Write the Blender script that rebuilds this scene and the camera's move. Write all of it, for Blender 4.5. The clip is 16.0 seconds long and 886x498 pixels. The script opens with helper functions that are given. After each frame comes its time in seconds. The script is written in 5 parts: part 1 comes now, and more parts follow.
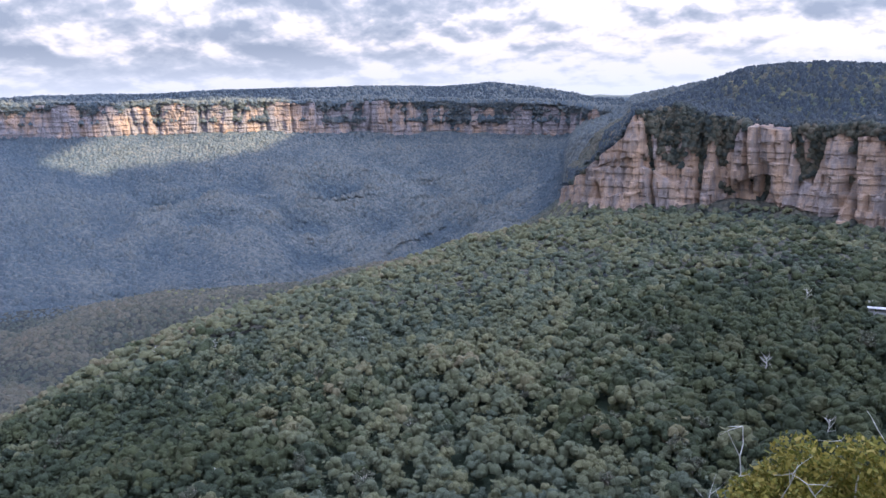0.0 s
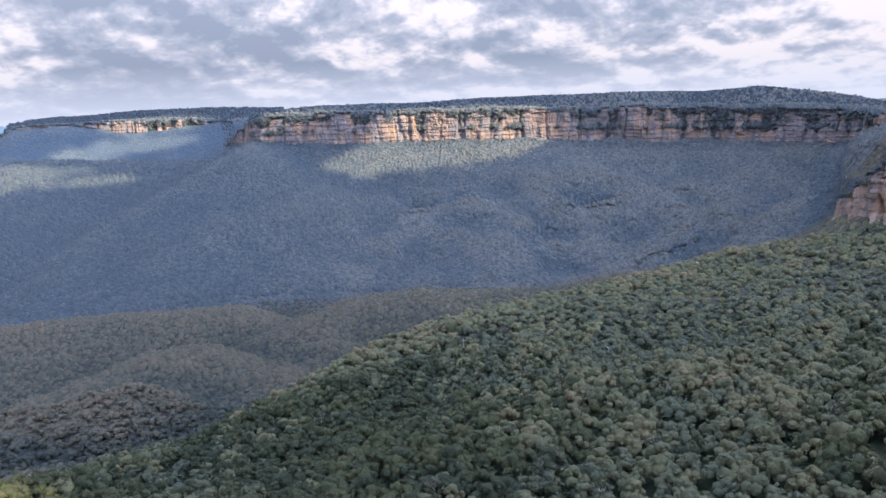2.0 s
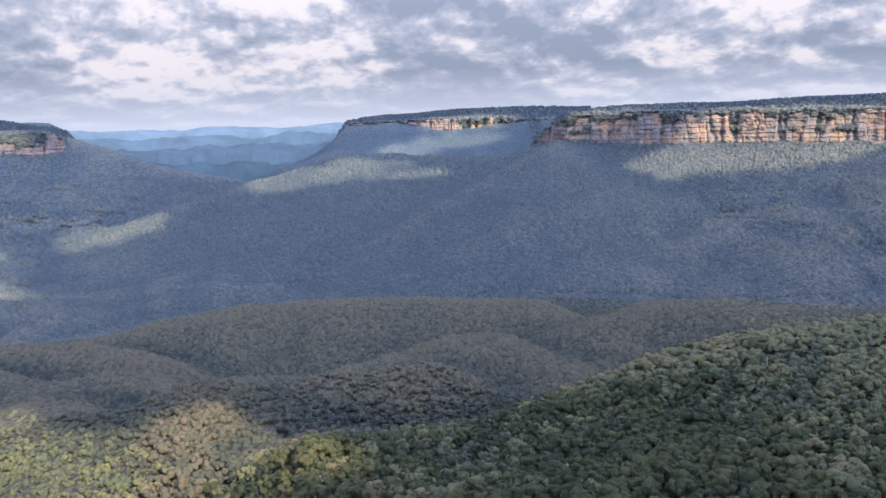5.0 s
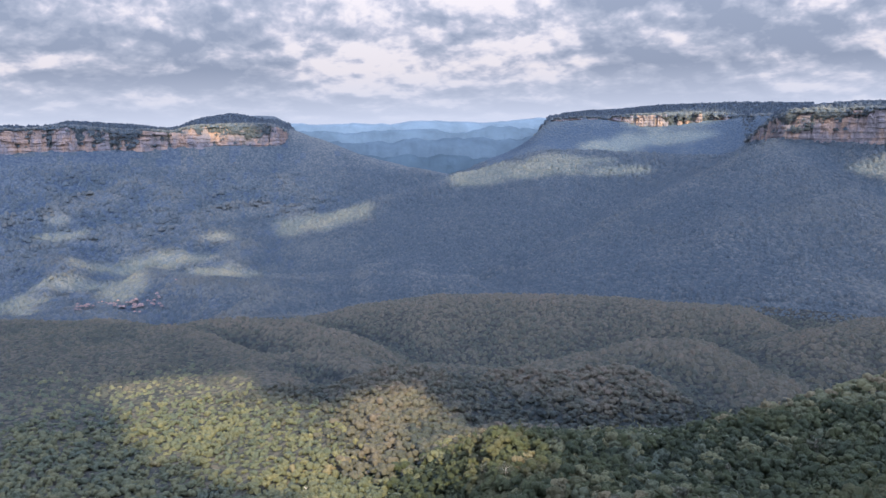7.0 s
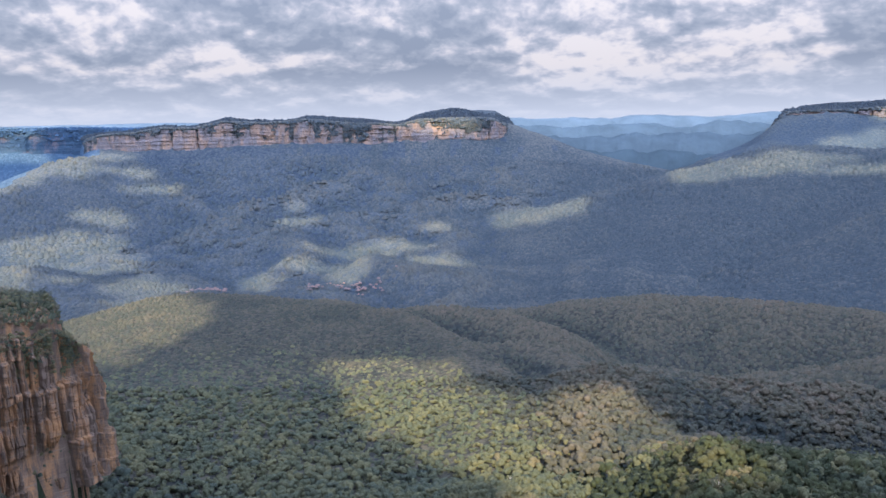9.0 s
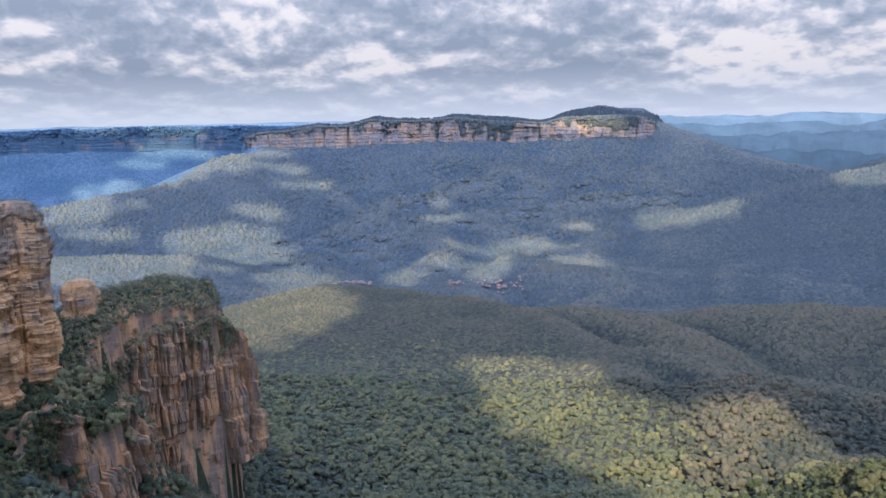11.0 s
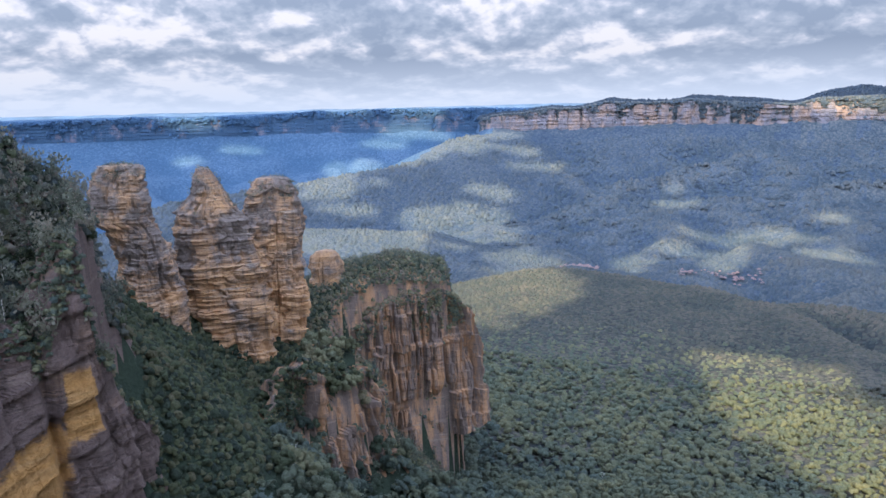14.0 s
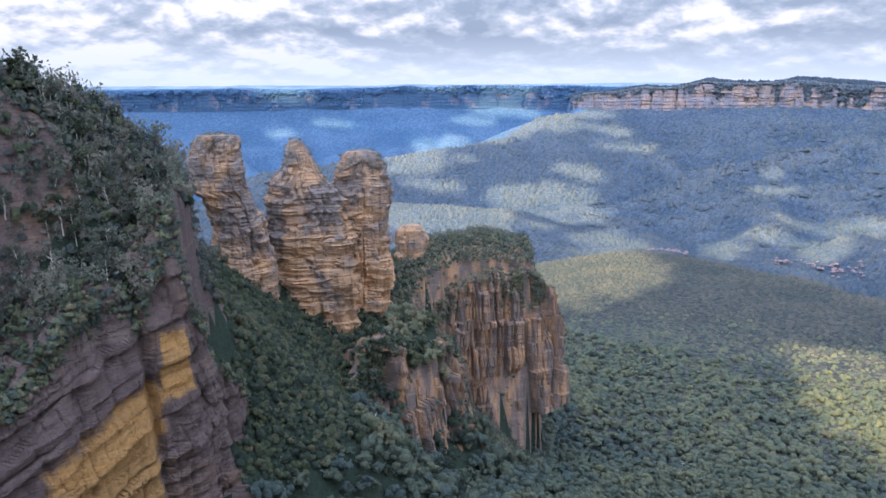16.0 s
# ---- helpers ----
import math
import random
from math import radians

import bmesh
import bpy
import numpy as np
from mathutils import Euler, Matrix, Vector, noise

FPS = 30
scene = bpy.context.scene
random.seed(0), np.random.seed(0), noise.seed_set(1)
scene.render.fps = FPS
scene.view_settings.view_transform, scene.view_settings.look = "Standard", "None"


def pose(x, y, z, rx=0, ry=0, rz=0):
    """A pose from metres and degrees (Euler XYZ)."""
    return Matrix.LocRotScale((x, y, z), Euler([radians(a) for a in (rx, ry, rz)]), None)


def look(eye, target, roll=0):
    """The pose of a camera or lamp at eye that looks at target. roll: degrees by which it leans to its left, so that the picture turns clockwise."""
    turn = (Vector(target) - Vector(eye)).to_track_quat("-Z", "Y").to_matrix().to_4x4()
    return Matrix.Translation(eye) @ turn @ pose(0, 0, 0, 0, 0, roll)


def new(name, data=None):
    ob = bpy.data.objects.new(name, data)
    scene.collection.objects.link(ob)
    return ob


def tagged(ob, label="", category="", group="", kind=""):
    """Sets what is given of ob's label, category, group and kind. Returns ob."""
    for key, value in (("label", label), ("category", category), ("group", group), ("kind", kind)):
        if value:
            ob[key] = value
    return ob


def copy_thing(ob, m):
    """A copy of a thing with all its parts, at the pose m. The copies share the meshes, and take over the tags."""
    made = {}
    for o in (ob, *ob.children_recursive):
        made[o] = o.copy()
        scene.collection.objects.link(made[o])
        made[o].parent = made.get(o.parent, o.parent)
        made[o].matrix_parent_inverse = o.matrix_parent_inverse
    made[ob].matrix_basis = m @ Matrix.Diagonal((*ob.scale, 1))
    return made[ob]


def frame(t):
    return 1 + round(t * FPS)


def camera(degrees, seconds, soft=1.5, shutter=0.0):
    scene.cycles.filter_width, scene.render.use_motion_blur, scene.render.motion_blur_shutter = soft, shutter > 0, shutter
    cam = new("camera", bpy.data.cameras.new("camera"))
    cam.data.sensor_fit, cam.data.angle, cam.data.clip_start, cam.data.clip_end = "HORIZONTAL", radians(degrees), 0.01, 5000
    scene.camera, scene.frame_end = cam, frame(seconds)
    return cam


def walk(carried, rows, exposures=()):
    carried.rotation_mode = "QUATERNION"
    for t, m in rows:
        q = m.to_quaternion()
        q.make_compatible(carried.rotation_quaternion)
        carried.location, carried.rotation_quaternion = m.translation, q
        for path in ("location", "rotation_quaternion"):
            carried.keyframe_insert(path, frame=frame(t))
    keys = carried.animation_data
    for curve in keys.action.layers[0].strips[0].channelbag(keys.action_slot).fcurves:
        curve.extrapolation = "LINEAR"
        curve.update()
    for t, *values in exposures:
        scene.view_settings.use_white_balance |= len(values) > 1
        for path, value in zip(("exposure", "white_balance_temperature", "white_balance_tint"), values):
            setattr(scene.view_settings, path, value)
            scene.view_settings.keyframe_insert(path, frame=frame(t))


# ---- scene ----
cam = camera(57.97, 16.0, soft=1.5)
# seconds, tilt, lean and turn of a camera panned on one spot
TURNS = [
    (0.0, 79.448, 1.365, 0.006),
    (0.5, 79.613, 1.572, 3.896),
    (1.0, 79.955, 1.662, 8.451),
    (1.5, 80.327, 1.693, 12.951),
    (2.0, 80.440, 1.894, 17.854),
    (2.5, 80.629, 1.829, 21.757),
    (3.0, 80.898, 1.902, 25.532),
    (3.5, 81.138, 2.113, 29.532),
    (4.0, 81.188, 1.966, 32.945),
    (4.2, 81.176, 1.826, 34.024),
    (6.3, 80.956, 1.004, 48.439),
    (6.5, 81.018, 0.867, 49.617),
    (7.0, 80.985, 0.997, 53.491),
    (7.5, 80.915, 1.123, 57.488),
    (8.0, 80.874, 1.136, 61.176),
    (8.5, 80.886, 1.005, 64.781),
    (8.7, 80.874, 1.007, 66.625),
    (10.8, 80.879, 1.132, 77.314),
    (11.0, 80.917, 1.150, 79.076),
    (11.5, 80.885, 1.329, 82.384),
    (12.0, 80.713, 1.512, 85.230),
    (12.5, 80.545, 1.476, 87.657),
    (13.0, 80.350, 1.395, 89.831),
    (13.5, 80.173, 1.448, 92.985),
    (14.0, 80.008, 1.333, 95.463),
    (14.5, 79.908, 1.213, 98.502),
    (15.0, 79.700, 0.975, 101.129),
    (15.5, 79.179, 0.467, 101.360),
    (16.0, 78.472, 0.273, 101.823),
]
walk(cam, [(t, pose(0, 0, 0, a, b, c)) for t, a, b, c in TURNS],
     [(0.0, 1.32, 5980, 22), (2.0, 1.12, 5980, 22), (4.0, 1.02, 5980, 22), (8.0, 0.92, 5930, 21), (12.0, 0.90, 5800, 18), (14.0, 1.08, 5720, 17), (16.0, 1.30, 5720, 18)])

# ---- light ----
SUN_BEARING, SUN_HEIGHT = -108.0, 36.0      # degrees left of +y, degrees above the horizon
sb, sh = radians(SUN_BEARING), radians(SUN_HEIGHT)
TO_SUN = Vector((-math.sin(sb) * math.cos(sh), math.cos(sb) * math.cos(sh), math.sin(sh)))

world = bpy.data.worlds.new("sky")
scene.world = world
world.use_nodes = True


class Net:
    """Short hand for node trees."""

    def __init__(self, tree):
        self.tree = tree
        tree.nodes.clear()

    def add(self, kind, props=(), **links):
        n = self.tree.nodes.new(kind)
        for k, v in dict(props).items():
            setattr(n, k, v)
        for k, v in links.items():
            self.put(n, k.replace("_", " "), v)
        return n

    def put(self, n, key, v):
        sock = n.inputs[int(key)] if key.isdigit() else n.inputs[key]
        if isinstance(v, bpy.types.NodeSocket):
            self.tree.links.new(v, sock)
        elif isinstance(v, bpy.types.Node):
            self.tree.links.new(v.outputs[0], sock)
        else:
            sock.default_value = v

    def math(self, op, a, b=0.0, c=0.0):
        n = self.tree.nodes.new("ShaderNodeMath")
        n.operation = op
        for i, v in enumerate((a, b, c)):
            self.put(n, str(i), v)
        return n.outputs[0]

    def vec(self, op, a, b=(0, 0, 0)):
        n = self.tree.nodes.new("ShaderNodeVectorMath")
        n.operation = op
        for i, v in enumerate((a, b)):
            self.put(n, str(i), v)
        return n.outputs[0]

    def noise(self, vector, scale, detail=4.0, rough=0.55, dist=0.0):
        n = self.add("ShaderNodeTexNoise", Vector=vector, Scale=scale, Detail=detail, Roughness=rough, Distortion=dist)
        return n.outputs[0]

    def ramp(self, fac, stops, mode="LINEAR"):
        n = self.add("ShaderNodeValToRGB", Fac=fac)
        n.color_ramp.interpolation = mode
        el = n.color_ramp.elements
        while len(el) < len(stops):
            el.new(0.5)
        for e, (p, c) in zip(el, stops):
            e.position = p
            e.color = (*c, 1) if len(c) == 3 else c
        return n.outputs[0]

    def mix(self, fac, a, b, blend="MIX"):
        n = self.tree.nodes.new("ShaderNodeMix")
        n.data_type = "RGBA"
        n.blend_type = blend
        for k, v in ((0, fac), (6, a), (7, b)):
            if not isinstance(v, (bpy.types.Node, bpy.types.NodeSocket)) and k and len(v) == 3:
                v = (*v, 1)
            self.put(n, str(k), v)
        return n.outputs[2]


def grey(v):
    return (v, v, v)


def make_sky():
    n = Net(world.node_tree)
    sky = n.add("ShaderNodeTexSky", dict(sky_type="NISHITA", sun_disc=False, sun_elevation=sh, sun_rotation=-sb,
                                         altitude=900.0, air_density=1.0, dust_density=0.4, ozone_density=1.2))
    blue = n.add("ShaderNodeBackground", Color=sky, Strength=SKY_STRENGTH)
    way = n.vec("NORMALIZE", n.add("ShaderNodeTexCoord").outputs["Generated"])
    part = n.add("ShaderNodeSeparateXYZ", Vector=way)
    up = n.math("MAXIMUM", part.outputs[2], 0.0)
    level = n.vec("NORMALIZE", n.vec("MULTIPLY", way, (1.0, 1.0, 0.0)))
    rows_ = n.math("MULTIPLY", n.math("LOGARITHM", n.math("ADD", up, 0.07), 2.7183), 1.9)
    # heaps of cloud in rows that flatten towards the horizon, and a second look at them higher up for lit tops and grey bases
    plane = n.vec("ADD", n.vec("MULTIPLY", level, (6.2, 6.2, 0.0)), n.add("ShaderNodeCombineXYZ", Z=rows_))
    raised = n.vec("ADD", plane, (0.04, 0.03, 0.15))
    big = n.noise(plane, 0.36, 3.0, 0.5)

    def heaps(v, detail):
        soft = n.noise(v, 0.62, detail, 0.56, 0.1)
        warp = n.vec("ADD", v, n.vec("MULTIPLY", n.add("ShaderNodeTexNoise", Vector=v, Scale=1.4, Detail=4.0, Roughness=0.6).outputs["Color"], (0.5, 0.5, 0.4)))
        puff = n.add("ShaderNodeTexVoronoi", dict(feature="F1", normalize=True), Vector=warp, Scale=1.15, Detail=4.0, Roughness=0.5, Lacunarity=2.3)
        return n.math("SUBTRACT", n.math("ADD", n.math("MULTIPLY", soft, 0.9), 0.30), n.math("MULTIPLY", puff.outputs["Distance"], 0.85))

    heap = heaps(plane, 6.0)
    higher = heaps(raised, 5.0)
    cover = n.math("ADD", n.math("MULTIPLY", heap, 0.6), n.math("MULTIPLY", big, 0.5))
    lit = n.math("ADD", n.math("MULTIPLY", n.math("SUBTRACT", heap, higher), 3.6), n.math("MULTIPLY", n.math("SUBTRACT", 0.50, big), 1.5))
    lit = n.math("ADD", lit, n.math("MULTIPLY", n.math("SUBTRACT", heap, 0.5), 0.35))
    lit = n.math("ADD", lit, 0.50)
    tone = n.ramp(lit, [(0.16, (0.40, 0.475, 0.56)), (0.40, (0.55, 0.615, 0.68)), (0.54, (0.73, 0.76, 0.80)), (0.64, (0.93, 0.925, 0.91)), (0.76, (1.08, 1.04, 0.97))])
    # from below, overhead, clouds show their blue-grey bases
    above = n.add("ShaderNodeMapRange", Value=part.outputs[2])
    for k, v in ((1, 0.2), (2, 0.5), (3, 0.0), (4, 0.75)):
        above.inputs[k].default_value = v
    tone = n.mix(above.outputs[0], tone, (0.52, 0.66, 0.92))
    dense = n.add("ShaderNodeMapRange", Value=cover)
    for k, v in ((1, 0.26), (2, 0.34), (3, 0.0), (4, 1.0)):
        dense.inputs[k].default_value = v
    # an overcast sky is about three times as bright overhead as low down
    # and brighter still round the sun, behind the lookout
    dot = n.tree.nodes.new("ShaderNodeVectorMath")
    dot.operation = "DOT_PRODUCT"
    n.put(dot, "0", way)
    n.put(dot, "1", tuple(TO_SUN))
    glow = n.math("MULTIPLY", n.math("POWER", n.math("MAXIMUM", dot.outputs["Value"], 0.0), 3.0), SUN_GLOW)
    power = n.math("ADD", n.math("ADD", n.math("MULTIPLY", up, 2.0), 1.0), glow)
    cloud = n.add("ShaderNodeBackground", Color=tone, Strength=n.math("MULTIPLY", power, CLOUD_STRENGTH))
    both = n.add("ShaderNodeMixShader", Fac=dense.outputs[0])
    n.put(both, "1", blue)
    n.put(both, "2", cloud)
    # pale air along the horizon
    haze = n.add("ShaderNodeMapRange", Value=part.outputs[2])
    for k, v in ((1, 0.0), (2, 0.065), (3, 0.95), (4, 0.0)):
        haze.inputs[k].default_value = v
    pale = n.add("ShaderNodeBackground", Color=(0.80, 0.88, 0.95, 1), Strength=CLOUD_STRENGTH * 1.22)
    clear = n.add("ShaderNodeMixShader", Fac=haze.outputs[0])
    n.put(clear, "1", both)
    n.put(clear, "2", pale)
    both = clear
    n.add("ShaderNodeOutputWorld", Surface=both)


SKY_STRENGTH, CLOUD_STRENGTH, SUN_GLOW = 0.05, 0.355, 11.8
make_sky()
sun = new("sun", bpy.data.lights.new("sun", "SUN"))
sun.data.energy, sun.data.angle, sun.data.color = 5.0, radians(0.45), (1.0, 0.82, 0.44)
sun.matrix_world = look(TO_SUN * 500, (0, 0, 0))


# ---- materials ----
def material(name):
    m = bpy.data.materials.new(name)
    m.use_nodes = True
    return m, Net(m.node_tree)


def finish(n, colour, rough=0.9, height=None, strength=0.5, distance=1.0, spec=0.2):
    sh_ = n.add("ShaderNodeBsdfPrincipled", Roughness=rough)
    n.put(sh_, "Base Color", colour if not isinstance(colour, tuple) else (*colour, 1))
    n.put(sh_, "Specular IOR Level", spec)
    if height is not None:
        n.put(sh_, "Normal", n.add("ShaderNodeBump", Height=height, Strength=strength, Distance=distance))
    n.add("ShaderNodeOutputMaterial", Surface=sh_)


def foliage(name, hues, fine=1.2, thin=0.0):
    """Leaves: each tree has a hue between gully blue-green and ridge brown, mottled by clump and by leaf; thin lets
    light through single sprays.
    """
    m, n = material(name)
    pos = n.add("ShaderNodeNewGeometry")
    tint = n.add("ShaderNodeAttribute", dict(attribute_name="tint")).outputs["Fac"]
    leaf = n.noise(pos.outputs["Position"], fine, 4.0, 0.7)
    wide = n.noise(pos.outputs["Position"], 0.012, 3.0, 0.5)
    bough = n.noise(pos.outputs["Position"], 0.38, 4.0, 0.65)
    hue = n.math("ADD", n.math("MULTIPLY", tint, 0.8), n.math("MULTIPLY", n.math("SUBTRACT", wide, 0.25), 0.4))
    col = n.ramp(hue, list(zip((0.05, 0.38, 0.66, 0.92), hues)))
    f = n.math("ADD", n.math("MULTIPLY", leaf, 0.4), n.math("MULTIPLY", bough, 0.6))
    col = n.mix(1.0, col, n.ramp(f, [(0.32, grey(0.55)), (0.5, grey(0.9)), (0.66, (1.0, 1.0, 0.92))]), "MULTIPLY")
    if not thin:
        finish(n, col, 0.75, n.math("ADD", n.math("MULTIPLY", leaf, 0.35), bough), 1.0, 2.6, 0.15)
        return m
    front = n.add("ShaderNodeBsdfPrincipled", Roughness=0.6)
    n.put(front, "Base Color", col)
    n.put(front, "Specular IOR Level", 0.2)
    both = n.add("ShaderNodeMixShader", Fac=thin)
    n.put(both, "1", front)
    n.put(both, "2", n.add("ShaderNodeBsdfTranslucent", Color=col))
    n.add("ShaderNodeOutputMaterial", Surface=both)
    return m


# centre of the fresh rockfall scar on the spur
spot_of_scar = (-262.0, -193.0, -158.0)


def sandstone(name, pale, ochre, grey_, scale=1.0, ochre_from=0.5, relief=1.0, scar=False, deep=0.4, upright=1.0, skin=()):
    """Layered rock: beds, ochre fresh faces, grey weathered skin and dark streaks that run down it."""
    m, n = material(name)
    pos = n.add("ShaderNodeNewGeometry").outputs["Position"]
    beds = n.noise(n.vec("MULTIPLY", pos, (0.014 * scale, 0.014 * scale, 0.30 * scale)), 1.0, 7.0, 0.7, 0.2)
    fine = n.noise(n.vec("MULTIPLY", pos, (0.05 * scale, 0.05 * scale, 1.3 * scale)), 1.0, 4.0, 0.65, 0.3)
    face = n.noise(n.vec("MULTIPLY", pos, (0.030 * scale * upright, 0.030 * scale * upright, 0.026 * scale / upright)), 1.0, 6.0, 0.62)
    streak = n.noise(n.vec("MULTIPLY", pos, (0.18 * scale, 0.18 * scale, 0.010 * scale)), 1.0, 5.0, 0.6)
    grain = n.noise(pos, 0.6 * scale, 7.0, 0.75)
    if skin:
        # the heads have kept their old grey skin, the undercut faces below are fresher
        up = n.add("ShaderNodeSeparateXYZ", Vector=pos).outputs[2]
        face = n.math("SUBTRACT", face, n.math("MULTIPLY", n.math("DIVIDE", n.math("SUBTRACT", up, skin[0]), skin[1] - skin[0]), 0.11))
    face = n.math("ADD", face, n.math("MULTIPLY", n.math("SUBTRACT", fine, 0.5), 0.22))
    c = n.mix(n.ramp(face, [(ochre_from - 0.03, grey(0)), (ochre_from + 0.05, grey(0.55)), (ochre_from + 0.18, grey(1))]), grey_, ochre)
    c = n.mix(n.ramp(beds, [(0.54, grey(0)), (0.66, grey(0.75))]), c, pale)
    c = n.mix(n.ramp(fine, [(0.28, grey(0.8)), (0.42, grey(0))]), c, tuple(v * deep for v in grey_))
    c = n.mix(n.ramp(streak, [(0.52, grey(0)), (0.66, grey(0.5))]), c, tuple(v * deep for v in grey_))
    if scar:
        # fresh orange rock where a slab has fallen away
        off = n.add("ShaderNodeSeparateXYZ", Vector=n.vec("SUBTRACT", pos, spot_of_scar))
        along = n.math("ADD", n.math("MULTIPLY", off.outputs[0], -0.91), n.math("MULTIPLY", off.outputs[1], 0.41))
        climb = n.math("SUBTRACT", off.outputs[2], n.math("MULTIPLY", along, 0.32))
        slab = n.math("MAXIMUM", n.math("ABSOLUTE", n.math("DIVIDE", along, 29.0)), n.math("ABSOLUTE", n.math("DIVIDE", climb, 28.0)))
        chip = n.math("MAXIMUM", n.math("ABSOLUTE", n.math("DIVIDE", n.math("SUBTRACT", along, 36.0), 6.5)), n.math("ABSOLUTE", n.math("DIVIDE", n.math("SUBTRACT", off.outputs[2], 44.0), 15.0)))
        edge = n.math("ADD", n.math("MINIMUM", slab, chip), n.math("MULTIPLY", n.math("SUBTRACT", face, 0.5), 1.3))
        fresh = n.mix(n.ramp(beds, [(0.4, grey(0)), (0.7, grey(0.5))]), (0.54, 0.285, 0.09), (0.50, 0.33, 0.16))
        c = n.mix(n.ramp(edge, [(0.86, grey(1)), (0.98, grey(0))]), c, fresh)
    c = n.mix(0.55, c, n.ramp(grain, [(0.3, grey(0.35)), (0.7, grey(1.0))]), "MULTIPLY")
    h = n.math("ADD", n.math("MULTIPLY", fine, 0.6), n.math("ADD", n.math("MULTIPLY", grain, 0.8), n.math("MULTIPLY", streak, 0.3)))
    finish(n, c, 0.92, h, 0.9, 1.3 * relief / scale)
    return m


M_GUM = foliage("olive gum leaves", ((0.066, 0.090, 0.078), (0.100, 0.116, 0.074), (0.158, 0.156, 0.084), (0.212, 0.162, 0.108)))
M_GREY = foliage("grey-green cliff gum leaves", ((0.08, 0.10, 0.08), (0.13, 0.145, 0.105), (0.19, 0.19, 0.14), (0.24, 0.21, 0.16)), 1.2, 0.4)
M_DARK_LEAF = foliage("dark rainforest and gully-shade leaves", ((0.026, 0.037, 0.028), (0.043, 0.057, 0.033), (0.072, 0.083, 0.040), (0.104, 0.096, 0.055)))
M_VALLEY = foliage("grey-green valley gum leaves", ((0.040, 0.053, 0.053), (0.064, 0.072, 0.060), (0.106, 0.102, 0.076), (0.138, 0.116, 0.088)), 0.5)
# haze is painted into the two far leaf colours as a blue tint
M_BLUE = foliage("haze-tinted far gum leaves", ((0.050, 0.071, 0.090), (0.072, 0.091, 0.105), (0.098, 0.112, 0.114), (0.126, 0.128, 0.118)), 0.3)
M_FAR = foliage("haze-blue distant leaves", ((0.03, 0.07, 0.14), (0.045, 0.095, 0.17), (0.06, 0.115, 0.19), (0.075, 0.13, 0.20)), 0.1)
# darker copy of the far leaves: the trees' shaded sides put into the colour
M_TOP = foliage("shade-toned ridge-top gum leaves", ((0.032, 0.046, 0.064), (0.041, 0.056, 0.072), (0.053, 0.066, 0.077), (0.066, 0.075, 0.078)), 0.3)
M_ROCK = sandstone("sandstone", (0.42, 0.35, 0.31), (0.50, 0.34, 0.24), (0.30, 0.255, 0.245), ochre_from=0.44, deep=0.5, upright=1.5)
M_SPUR = sandstone("spur sandstone", (0.28, 0.21, 0.17), (0.31, 0.19, 0.12), (0.19, 0.135, 0.115), ochre_from=0.58, relief=1.8, scar=True)
M_BLUFF = sandstone("bluff sandstone", (0.34, 0.265, 0.205), (0.52, 0.285, 0.14), (0.20, 0.150, 0.122), 1.7, 0.49, upright=2.4, deep=0.32)
# rock colour turned blue and flat to put the haze in
M_ROCK_EAST = sandstone("distant haze-blue sandstone", (0.085, 0.115, 0.16), (0.22, 0.18, 0.19), (0.05, 0.095, 0.155), 0.4, 0.58, deep=0.8)
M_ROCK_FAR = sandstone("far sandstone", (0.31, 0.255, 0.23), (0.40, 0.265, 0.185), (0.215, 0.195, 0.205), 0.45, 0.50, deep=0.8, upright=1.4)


def ground_material():
    m, n = material("forest floor and scrub")
    pos = n.add("ShaderNodeNewGeometry").outputs["Position"]
    a = n.noise(pos, 0.05, 6.0, 0.7)
    b = n.noise(pos, 0.6, 4.0, 0.7)
    col = n.ramp(n.math("ADD", n.math("MULTIPLY", a, 0.6), n.math("MULTIPLY", b, 0.4)),
                 [(0.3, (0.012, 0.02, 0.012)), (0.6, (0.035, 0.05, 0.03)), (0.85, (0.075, 0.075, 0.05))])
    finish(n, col, 0.95, b, 0.8, 2.0)
    return m


